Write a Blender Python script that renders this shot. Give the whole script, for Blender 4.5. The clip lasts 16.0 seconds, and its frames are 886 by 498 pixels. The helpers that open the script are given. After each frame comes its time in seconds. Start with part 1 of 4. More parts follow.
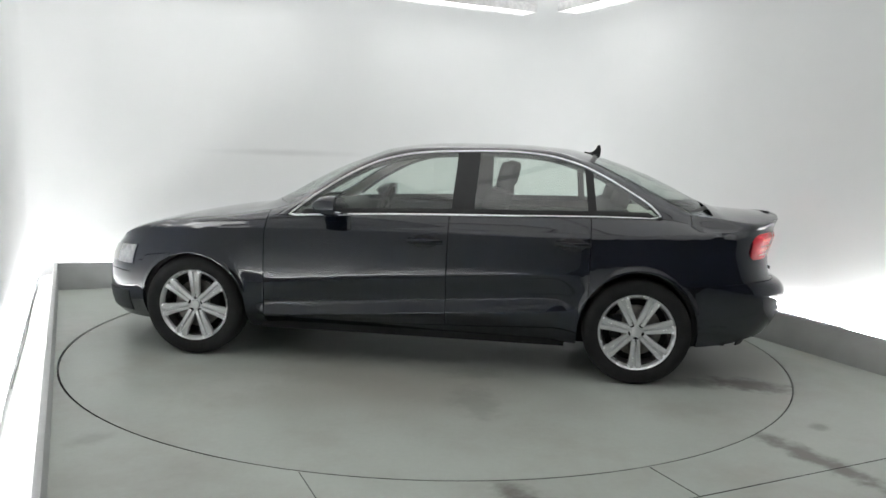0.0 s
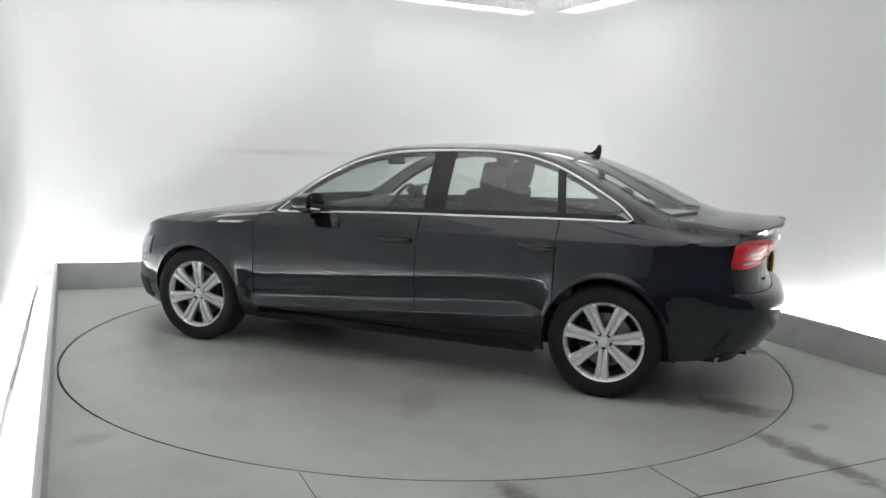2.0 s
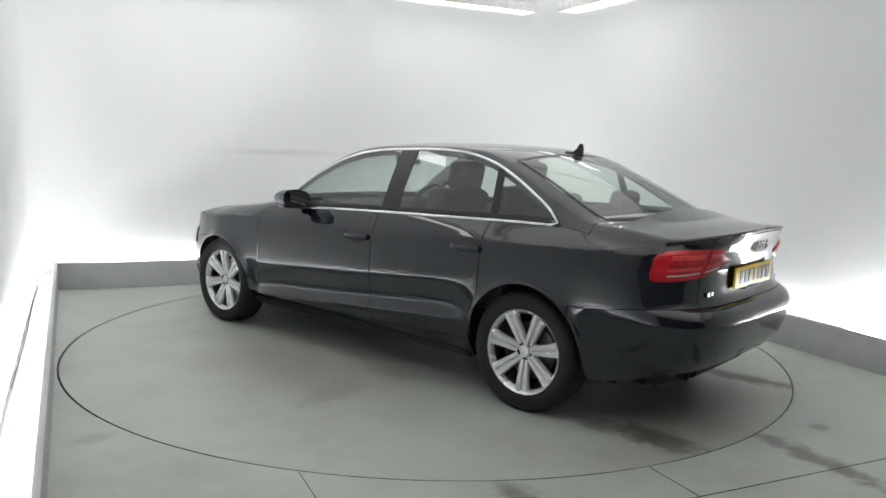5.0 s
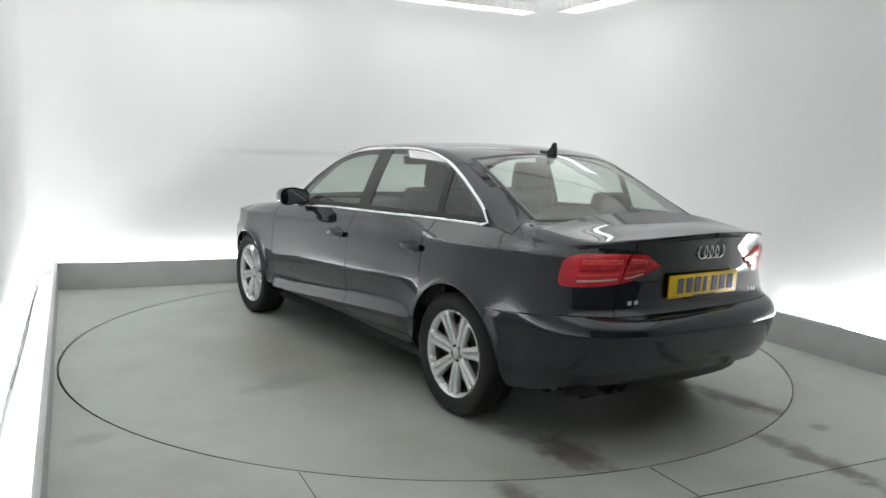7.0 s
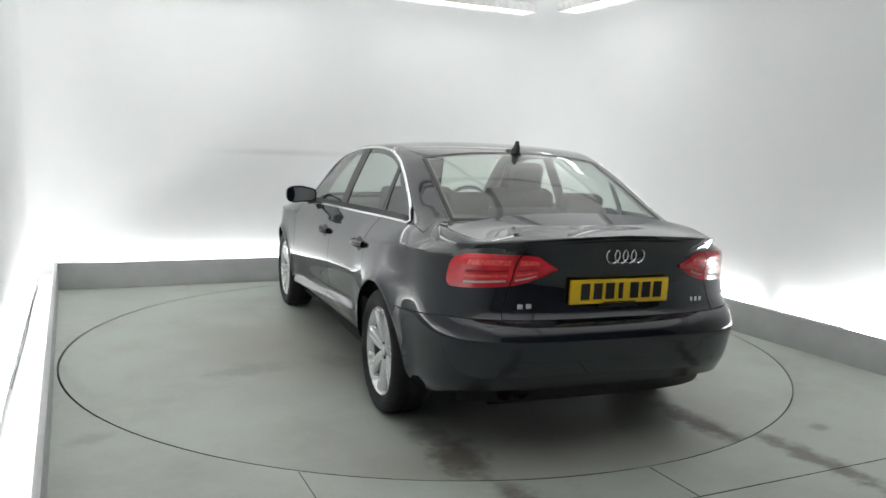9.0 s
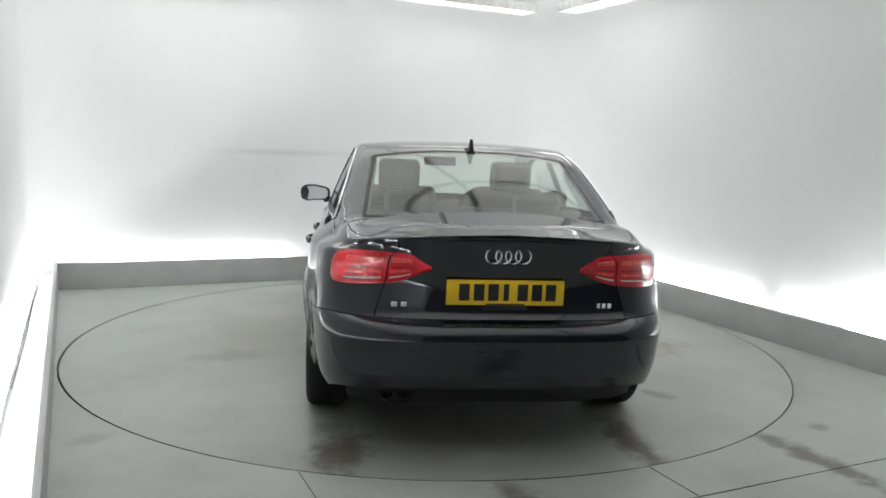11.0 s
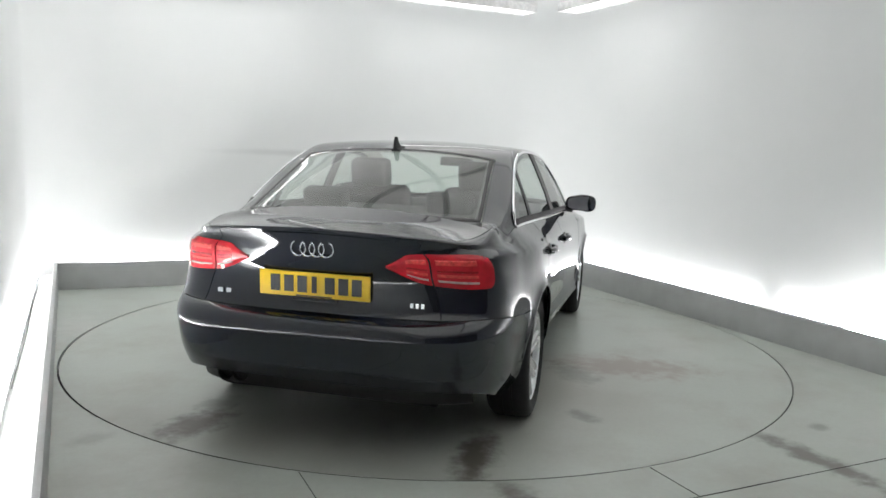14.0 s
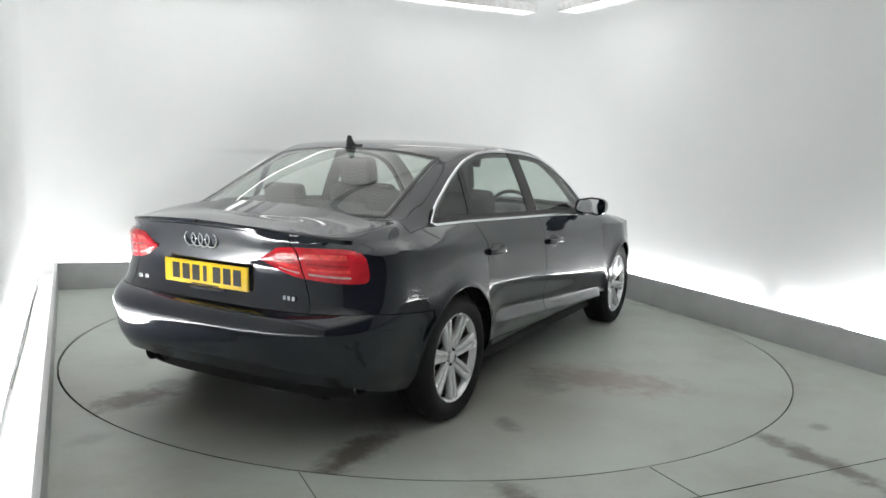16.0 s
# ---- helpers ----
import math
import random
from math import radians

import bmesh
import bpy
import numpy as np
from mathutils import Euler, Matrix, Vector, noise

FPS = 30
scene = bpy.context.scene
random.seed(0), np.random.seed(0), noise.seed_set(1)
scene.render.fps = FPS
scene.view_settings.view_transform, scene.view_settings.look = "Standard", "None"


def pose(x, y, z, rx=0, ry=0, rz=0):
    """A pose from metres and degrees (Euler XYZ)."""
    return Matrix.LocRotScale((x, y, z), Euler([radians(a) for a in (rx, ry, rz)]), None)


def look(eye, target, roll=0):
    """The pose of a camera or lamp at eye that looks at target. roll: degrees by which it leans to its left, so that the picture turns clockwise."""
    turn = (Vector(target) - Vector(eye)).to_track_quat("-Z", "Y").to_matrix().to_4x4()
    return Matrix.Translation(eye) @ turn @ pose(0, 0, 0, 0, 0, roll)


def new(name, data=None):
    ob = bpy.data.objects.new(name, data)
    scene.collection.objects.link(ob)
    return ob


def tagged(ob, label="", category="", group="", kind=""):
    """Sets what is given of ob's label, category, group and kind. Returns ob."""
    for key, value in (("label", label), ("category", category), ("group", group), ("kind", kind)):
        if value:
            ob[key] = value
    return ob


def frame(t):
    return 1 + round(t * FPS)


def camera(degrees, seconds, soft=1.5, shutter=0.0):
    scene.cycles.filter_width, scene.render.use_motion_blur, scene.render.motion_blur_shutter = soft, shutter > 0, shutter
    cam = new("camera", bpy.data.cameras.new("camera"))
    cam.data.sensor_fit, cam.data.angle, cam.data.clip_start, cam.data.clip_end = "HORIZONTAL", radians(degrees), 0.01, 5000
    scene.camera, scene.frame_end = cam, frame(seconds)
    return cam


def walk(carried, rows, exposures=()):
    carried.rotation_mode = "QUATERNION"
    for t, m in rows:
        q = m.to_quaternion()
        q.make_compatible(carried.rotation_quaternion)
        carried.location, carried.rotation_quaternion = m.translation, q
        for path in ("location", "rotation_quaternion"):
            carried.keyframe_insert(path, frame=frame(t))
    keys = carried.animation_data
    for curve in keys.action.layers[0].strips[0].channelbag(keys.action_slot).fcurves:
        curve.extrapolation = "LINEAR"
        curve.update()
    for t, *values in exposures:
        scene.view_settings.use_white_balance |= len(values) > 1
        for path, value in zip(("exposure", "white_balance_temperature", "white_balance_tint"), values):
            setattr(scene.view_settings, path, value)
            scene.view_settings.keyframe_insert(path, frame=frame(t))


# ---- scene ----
cam = camera(59.016, 16.0, soft=1.6)
EYE = Vector((0.0, -5.575, 1.403))
AHEAD = Vector((0.0137, 0.99123, -0.13143))
VIEW = look(EYE, EYE + AHEAD, 2.004)
walk(cam, [(0.0, VIEW), (16.0, VIEW)], exposures=[(0.0, -0.42), (16.0, -0.42)])

# ---- light ----
world = bpy.data.worlds.new("studio_world")
scene.world = world
world.use_nodes = True
world.node_tree.nodes["Background"].inputs[0].default_value = (0.8, 0.9, 1.0, 1)
world.node_tree.nodes["Background"].inputs[1].default_value = 0.05
CEILING_GLOW = 0.40   # wide diffusers under the ceiling
EDGE_GLOW = 4.6      # slim lights along the walls
STRIP_GLOW = 88.0    # tubes in the trough behind the low wall

ROOM_TURN = 24.4     # the booth stands turned against the line of sight
ROOM = pose(0, 0, 0, 0, 0, ROOM_TURN)
RING = 2.43          # radius of the turntable


# ---- materials ----
class Nodes:
    def __init__(self, name):
        self.mat = bpy.data.materials.new(name)
        self.mat.use_nodes = True
        self.tree = self.mat.node_tree
        self.out = self.tree.nodes["Material Output"]
        self.bsdf = self.tree.nodes["Principled BSDF"]

    def add(self, kind, **values):
        n = self.tree.nodes.new(kind)
        if "data_type" in values:
            n.data_type = values["data_type"]
        if "blend_type" in values:
            n.blend_type = values["blend_type"]
        if "operation" in values:
            n.operation = values["operation"]
        if "use_clamp" in values:
            n.use_clamp = values["use_clamp"]
        if "vector_type" in values:
            n.vector_type = values["vector_type"]
        if "interpolation_type" in values:
            n.interpolation_type = values["interpolation_type"]
        return n

    def link(self, a, b):
        self.tree.links.new(a, b)

    def set(self, **values):
        for key, value in values.items():
            self.bsdf.inputs[key.replace("_", " ")].default_value = value

    def coords(self):
        return self.add("ShaderNodeTexCoord").outputs["Object"]

    def noise(self, scale, detail=4.0, rough=0.55, vector=None):
        n = self.add("ShaderNodeTexNoise")
        n.inputs["Scale"].default_value = scale
        n.inputs["Detail"].default_value = detail
        n.inputs["Roughness"].default_value = rough
        self.link(vector or self.coords(), n.inputs["Vector"])
        return n.outputs["Fac"]

    def ramp(self, fac, stops):
        r = self.add("ShaderNodeValToRGB")
        while len(r.color_ramp.elements) < len(stops):
            r.color_ramp.elements.new(0.5)
        for e, (at, c) in zip(r.color_ramp.elements, stops):
            e.position = at
            e.color = (*c, 1) if len(c) == 3 else c
        self.link(fac, r.inputs[0])
        return r.outputs[0]

    def mix(self, fac, a, b, blend="MIX"):
        m = self.add("ShaderNodeMix", data_type="RGBA", blend_type=blend)
        for socket, value in ((m.inputs[0], fac), (m.inputs[6], a), (m.inputs[7], b)):
            if hasattr(value, "is_linked"):
                self.link(value, socket)
            else:
                socket.default_value = value
        return m.outputs[2]

    def math(self, op, a, b=0.0, clamp=False):
        m = self.add("ShaderNodeMath", operation=op, use_clamp=clamp)
        for socket, value in ((m.inputs[0], a), (m.inputs[1], b)):
            if hasattr(value, "is_linked"):
                self.link(value, socket)
            else:
                socket.default_value = value
        return m.outputs[0]

    def bump(self, height, strength, distance=0.002):
        b = self.add("ShaderNodeBump")
        b.inputs["Strength"].default_value = strength
        b.inputs["Distance"].default_value = distance
        self.link(height, b.inputs["Height"])
        self.link(b.outputs[0], self.bsdf.inputs["Normal"])


def plain(name, colour, rough=0.5, metal=0.0, coat=0.0, vary=0.15, scale=30.0, bump=0.0):
    n = Nodes(name)
    n.set(Roughness=rough, Metallic=metal, Coat_Weight=coat)
    n.bsdf.inputs["Coat Roughness"].default_value = 0.04
    f = n.noise(scale)
    lo = [c * (1 - vary) for c in colour]
    hi = [min(1.0, c * (1 + vary)) for c in colour]
    n.link(n.ramp(f, [(0.3, lo), (0.7, hi)]), n.bsdf.inputs["Base Color"])
    g = n.noise(scale * 0.23)
    r = n.add("ShaderNodeMapRange")
    n.link(g, r.inputs[0])
    r.inputs[3].default_value, r.inputs[4].default_value = rough * 0.85, min(1.0, rough * 1.15)
    n.link(r.outputs[0], n.bsdf.inputs["Roughness"])
    if bump:
        n.bump(n.noise(scale * 6), bump)
    return n.mat


def glow(name, colour, strength):
    n = Nodes(name)
    n.set(Base_Color=(*colour, 1), Emission_Color=(*colour, 1), Emission_Strength=strength, Roughness=0.6)
    return n.mat


def glass(name, tint, rough=0.01):
    n = Nodes(name)
    clear, gloss = n.add("ShaderNodeBsdfTransparent"), n.add("ShaderNodeBsdfGlossy")
    clear.inputs[0].default_value = (*tint, 1)
    gloss.inputs["Roughness"].default_value = rough
    edge, mix = n.add("ShaderNodeLayerWeight"), n.add("ShaderNodeMixShader")
    edge.inputs[0].default_value = 0.5
    shine = n.math("ADD", n.math("MULTIPLY", n.math("POWER", edge.outputs["Facing"], 5.0), 0.85), 0.15, True)
    n.link(shine, mix.inputs[0])
    n.link(clear.outputs[0], mix.inputs[1])
    n.link(gloss.outputs[0], mix.inputs[2])
    n.link(mix.outputs[0], n.out.inputs[0])
    return n.mat


def paint():
    n = Nodes("dark_car_paint")
    n.set(Metallic=0.0, Roughness=0.45, Coat_Weight=1.0, Coat_IOR=1.63, Specular_IOR_Level=0.05)
    n.bsdf.inputs["Coat Roughness"].default_value = 0.03
    flakes = n.add("ShaderNodeTexVoronoi")
    flakes.inputs["Scale"].default_value = 400
    n.link(n.coords(), flakes.inputs["Vector"])
    dirt = n.noise(3.0, 5)
    base = n.ramp(flakes.outputs["Distance"], [(0.0, (0.0050, 0.0084, 0.0185)), (0.6, (0.0027, 0.0047, 0.0112))])
    n.link(n.mix(n.math("MULTIPLY", dirt, 0.006), base, (0.06, 0.06, 0.06, 1)), n.bsdf.inputs["Base Color"])
    return n.mat


BROWN, DARK_GREY, PALE, RUST = (0.085, 0.068, 0.055), (0.15, 0.145, 0.13), (0.54, 0.55, 0.52), (0.25, 0.17, 0.145)
UMBER = (0.27, 0.245, 0.21)


def floor_paint(name, stains, base=(0.465, 0.505, 0.465), gloss=0.36):
    """Grey-green floor paint; stains and broad patches are (x, y, half length, half width, turn, colour, weight) on
    the surface.
    """
    n = Nodes(name)
    geo = n.coords()
    big, mid, fine = n.noise(0.55, 1), n.noise(1.7, 1.5, 0.4), n.noise(38, 4)
    colour = n.ramp(big, [(0.2, [c * 0.90 for c in base]), (0.8, [c * 1.08 for c in base])])
    colour = n.mix(0.35, colour, n.ramp(mid, [(0.15, [c * 0.80 for c in base]), (0.85, [c * 1.15 for c in base])]))
    colour = n.mix(0.07, colour, n.ramp(fine, [(0.3, (0.22, 0.22, 0.20)), (0.7, (0.55, 0.57, 0.54))]))
    dirt = n.add("ShaderNodeMapRange", interpolation_type="SMOOTHSTEP")
    n.link(n.noise(1.4, 7, 0.62), dirt.inputs[0])
    dirt.inputs[1].default_value, dirt.inputs[2].default_value, dirt.inputs[4].default_value = 0.42, 0.78, 0.50
    colour = n.mix(dirt.outputs[0], colour, (0.29, 0.27, 0.235, 1))
    scuff = n.add("ShaderNodeMapRange", interpolation_type="SMOOTHSTEP")
    stretched = n.add("ShaderNodeMapping")
    stretched.inputs["Scale"].default_value = (1.0, 5.0, 1.0)
    stretched.inputs["Rotation"].default_value = (0, 0, 0.6)
    n.link(geo, stretched.inputs["Vector"])
    n.link(n.noise(5.0, 6, 0.6, stretched.outputs[0]), scuff.inputs[0])
    scuff.inputs[1].default_value, scuff.inputs[2].default_value, scuff.inputs[4].default_value = 0.60, 0.80, 0.35
    colour = n.mix(scuff.outputs[0], colour, (*PALE, 1))
    patchy = n.noise(9.0, 6, 0.6)
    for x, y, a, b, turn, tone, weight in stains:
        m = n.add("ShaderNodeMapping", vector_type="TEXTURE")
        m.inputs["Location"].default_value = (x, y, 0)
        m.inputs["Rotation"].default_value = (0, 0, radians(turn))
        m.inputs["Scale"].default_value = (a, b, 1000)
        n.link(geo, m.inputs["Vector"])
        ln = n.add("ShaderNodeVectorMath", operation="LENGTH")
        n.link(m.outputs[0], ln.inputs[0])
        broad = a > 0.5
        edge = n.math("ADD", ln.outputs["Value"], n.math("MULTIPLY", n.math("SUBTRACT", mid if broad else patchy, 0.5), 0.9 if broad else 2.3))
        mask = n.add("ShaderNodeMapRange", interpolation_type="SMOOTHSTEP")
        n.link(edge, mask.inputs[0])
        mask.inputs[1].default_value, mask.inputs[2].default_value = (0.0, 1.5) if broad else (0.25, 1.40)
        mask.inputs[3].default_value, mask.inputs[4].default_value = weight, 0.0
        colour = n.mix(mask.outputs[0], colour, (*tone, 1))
    n.link(colour, n.bsdf.inputs["Base Color"])
    r = n.add("ShaderNodeMapRange")
    n.link(mid, r.inputs[0])
    r.inputs[3].default_value, r.inputs[4].default_value = gloss * 0.8, gloss * 1.35
    n.link(r.outputs[0], n.bsdf.inputs["Roughness"])
    n.bump(n.noise(90, 2), 0.05, 0.001)
    return n.mat


def wall_paint():
    """White backdrop paint with a faint long shadow line painted in grey across the back."""
    n = Nodes("white_backdrop_paint")
    colour = n.ramp(n.noise(1.1, 4), [(0.3, (0.695, 0.71, 0.71)), (0.7, (0.725, 0.735, 0.735))])
    m = n.add("ShaderNodeMapping", vector_type="TEXTURE")
    m.inputs["Location"].default_value = (-0.25, 3.4, 1.265)
    m.inputs["Scale"].default_value = (1.05, 0.4, 0.05)
    n.link(n.coords(), m.inputs["Vector"])
    ln = n.add("ShaderNodeVectorMath", operation="LENGTH")
    n.link(m.outputs[0], ln.inputs[0])
    mask = n.add("ShaderNodeMapRange", interpolation_type="SMOOTHSTEP")
    n.link(n.math("ADD", ln.outputs["Value"], n.math("MULTIPLY", n.noise(3.0, 5), 0.5)), mask.inputs[0])
    mask.inputs[1].default_value, mask.inputs[2].default_value, mask.inputs[3].default_value, mask.inputs[4].default_value = 0.3, 1.3, 0.55, 0.0
    n.link(n.mix(mask.outputs[0], colour, (0.50, 0.51, 0.51, 1)), n.bsdf.inputs["Base Color"])
    n.set(Roughness=0.7)
    n.bump(n.noise(40, 4), 0.05, 0.002)
    return n.mat


DISC_MARKS = [
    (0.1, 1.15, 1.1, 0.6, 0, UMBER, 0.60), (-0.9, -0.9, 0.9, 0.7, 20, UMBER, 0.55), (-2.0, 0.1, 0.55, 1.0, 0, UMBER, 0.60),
    # two broad dark grey patches along the middle of the car's length
    (-1.2, 0.0, 1.25, 0.75, 0, DARK_GREY, 0.40), (1.1, 0.0, 0.9, 0.7, 0, DARK_GREY, 0.25),
    (-2.02, -0.78, 0.36, 0.095, 3, BROWN, 0.92), (-2.10, 0.62, 0.26, 0.13, -8, BROWN, 0.85), (-1.78, 0.66, 0.14, 0.10, 0, DARK_GREY, 0.6),
    (-0.22, -1.42, 0.24, 0.48, 8, RUST, 0.62), (-0.5, -1.1, 0.25, 0.12, 30, DARK_GREY, 0.5), (-1.30, -1.22, 0.11, 0.06, 40, DARK_GREY, 0.65),
    (-0.46, 1.35, 0.14, 0.26, 20, DARK_GREY, 0.35), (-0.41, 0.79, 0.2, 0.12, 10, DARK_GREY, 0.35), (0.9, 1.3, 0.35, 0.2, 60, PALE, 0.35), (0.6, -1.7, 0.5, 0.2, 20, PALE, 0.35),
]
FLOOR_STAINS = [
    (0.82, -2.62, 0.42, 0.085, 92, BROWN, 0.80), (-0.69, -2.62, 0.26, 0.10, 95, BROWN, 0.80),
    (-2.27, -1.26, 0.10, 0.07, 30, DARK_GREY, 0.30), (-2.28, 1.04, 0.16, 0.40, 10, PALE, 0.55),
    (1.22, -2.33, 0.07, 0.05, 20, DARK_GREY, 0.6), (2.30, -1.45, 0.10, 0.40, 0, PALE, 0.5), (1.7, -2.5, 0.5, 0.2, 10, PALE, 0.35),
]
M = {
    "paint": paint(),
    "wall": wall_paint(),
    "ceiling": plain("pale_ceiling_paint", (0.65, 0.65, 0.65), 0.8, vary=0.03, scale=1.5),
    "dark_wall": plain("dark_curtain", (0.11, 0.11, 0.12), 0.9, vary=0.2, scale=3),
    "low_wall": plain("grey_low_wall_paint", (0.50, 0.51, 0.51), 0.55, vary=0.06, scale=5, bump=0.1),
    "floor": floor_paint("painted_floor", FLOOR_STAINS),
    "disc": floor_paint("painted_turntable", DISC_MARKS),
    "gap": plain("black_gap", (0.015, 0.015, 0.014), 0.8),
    "diffuser": glow("light_diffuser", (1.0, 1.0, 0.99), CEILING_GLOW),
    "edge_diffuser": glow("edge_light_diffuser", (1.0, 1.0, 0.99), EDGE_GLOW),
    "tube": glow("light_tube", (1.0, 1.0, 1.0), STRIP_GLOW),
    "white_metal": plain("white_metal", (0.75, 0.75, 0.75), 0.4),
    "black": plain("black_plastic", (0.012, 0.012, 0.013), 0.55, bump=0.1, scale=60),
    "gloss_black": plain("satin_black", (0.010, 0.010, 0.011), 0.38),
    "under": plain("black_underbody", (0.012, 0.012, 0.012), 0.9),
    "rubber": plain("tyre_rubber", (0.009, 0.009, 0.0095), 0.78, vary=0.3, scale=18, bump=0.2),
    "alloy": plain("silver_alloy", (0.86, 0.87, 0.88), 0.27, metal=0.55, vary=0.06, scale=20),
    "headlamp": plain("headlamp_lens", (0.30, 0.31, 0.32), 0.10, metal=0.4, coat=1.0, vary=0.4, scale=18),
    "steel": plain("brake_steel", (0.20, 0.19, 0.18), 0.45, metal=0.9, vary=0.3, scale=25),
    "chrome": plain("polished_chrome", (0.86, 0.87, 0.88), 0.12, metal=1.0, vary=0.03),
    "glass": glass("tinted_car_glass", (0.79, 0.86, 0.82)),
    "lens": glass("clear_lamp_lens", (0.9, 0.9, 0.92)),
    "red": plain("red_lamp_plastic", (0.58, 0.012, 0.024), 0.20, coat=0.4, vary=0.25, scale=14),
    "red_dark": plain("dark_red_lamp_plastic", (0.30, 0.006, 0.012), 0.22, coat=0.4, vary=0.3, scale=20),
    "red_bright": plain("bright_red_lamp_plastic", (0.86, 0.06, 0.06), 0.16, coat=0.6, vary=0.35, scale=55),
    "lamp_clear": plain("pale_lamp_plastic", (0.62, 0.45, 0.45), 0.12, coat=1.0, vary=0.2, scale=40),
    "seat": plain("charcoal_seat_cloth", (0.036, 0.037, 0.038), 0.9, vary=0.2, scale=14),
    "trim": plain("grey_cabin_plastic", (0.06, 0.062, 0.062), 0.6, vary=0.1, scale=12),
    "lining": plain("pale_cabin_lining", (0.58, 0.58, 0.53), 0.85, vary=0.05, scale=60),
    "plate": plain("yellow_number_plate", (0.84, 0.55, 0.02), 0.35, vary=0.05, scale=30),
    "ink": plain("black_plate_print", (0.015, 0.015, 0.015), 0.4),
    "mirror": plain("mirror_glass", (0.85, 0.86, 0.87), 0.02, metal=1.0, vary=0.01),
}


# ---- small builders ----
def part(name, bm, material, parent=None, label="", smooth=35):
    me = bpy.data.meshes.new(name)
    bm.to_mesh(me)
    bm.free()
    me.materials.append(material)
    if smooth:
        me.shade_smooth()
        me.set_sharp_from_angle(angle=radians(smooth))
    ob = new(name, me)
    if parent:
        ob.parent = parent
    return tagged(ob, label)


def thing(name, label, category, group="", kind="", at=None):
    ob = new(name)
    ob.empty_display_size = 0.2
    if at:
        ob.matrix_basis = at
    return tagged(ob, label, category, group, kind)


def box(bm, size, m=None, bevel=0.0, segments=2):
    made = bmesh.ops.create_cube(bm, size=1.0)["verts"]
    for v in made:
        v.co = Vector((v.co.x * size[0], v.co.y * size[1], v.co.z * size[2]))
    if bevel:
        edges = list({e for v in made for e in v.link_edges})
        made = [v for v in bmesh.ops.bevel(bm, geom=edges, offset=bevel, segments=segments, affect="EDGES", profile=0.6)["verts"]]
        made = list({v for v in made})
    if m:
        bmesh.ops.transform(bm, matrix=m, verts=made)
    return made


def lathe(bm, profile, axis_y=True, steps=64):
    """A ring of (radius, offset) points turned about the y axis."""
    rings = []
    for i in range(steps):
        a = 2 * math.pi * i / steps
        rings.append([bm.verts.new((r * math.cos(a), o, r * math.sin(a))) for r, o in profile])
    for i in range(steps):
        a, b = rings[i], rings[(i + 1) % steps]
        for k in range(len(profile) - 1):
            bm.faces.new((a[k], a[k + 1], b[k + 1], b[k]))
    bmesh.ops.recalc_face_normals(bm, faces=bm.faces)


def sheet(bm, grid, thick=0.0, outward=None):
    """A grid of points as quads; with thick, closed backwards against outward."""
    rows = [[bm.verts.new(p) for p in row] for row in grid]
    faces = []
    for a, b in zip(rows, rows[1:]):
        for k in range(len(a) - 1):
            quad = (a[k], a[k + 1], b[k + 1], b[k])
            if len({tuple(round(c, 5) for c in v.co) for v in quad}) > 2:
                faces.append(bm.faces.new(quad))
    bm.normal_update()
    if outward is not None:
        total = sum((f.normal.dot(outward(f.calc_center_median())) for f in faces))
        if total < 0:
            bmesh.ops.reverse_faces(bm, faces=faces)
    bm.normal_update()
    if thick:
        bmesh.ops.solidify(bm, geom=faces, thickness=thick)
    return faces


def sweep(bm, points, ups, width, height, closed=False):
    """A bar of rounded section along points; ups are outward directions."""
    n = len(points)
    rings = []
    for i, (p, up) in enumerate(zip(points, ups)):
        a, b = points[(i - 1) % n if closed else max(i - 1, 0)], points[(i + 1) % n if closed else min(i + 1, n - 1)]
        along = (b - a).normalized()
        side = along.cross(up).normalized()
        top = side.cross(along).normalized()
        ring = []
        for u, v in ((-1, 0), (-0.8, 0.7), (-0.3, 1), (0.3, 1), (0.8, 0.7), (1, 0), (1, -0.6), (-1, -0.6)):
            ring.append(bm.verts.new(p + side * (u * width / 2) + top * (v * height)))
        rings.append(ring)
    for i in range(n if closed else n - 1):
        a, b = rings[i], rings[(i + 1) % n]
        for k in range(8):
            bm.faces.new((a[k], a[(k + 1) % 8], b[(k + 1) % 8], b[k]))
    if not closed:
        bm.faces.new(rings[0])
        bm.faces.new(rings[-1])
    bmesh.ops.recalc_face_normals(bm, faces=bm.faces)


# ---- the booth ----
PIT_X, PIT_BACK, PIT_FRONT = 2.475, 2.60, -5.6
LOW = 0.24
WALL_L, WALL_R, WALL_B, WALL_F = -2.80, 3.25, 3.40, -6.2
TOP = 3.30


def structure(name, bm, material, label, category, smooth=0):
    ob = part(name, bm, material, None, label, smooth)
    ob.matrix_basis = ROOM
    return tagged(ob, label, category, kind="structure")


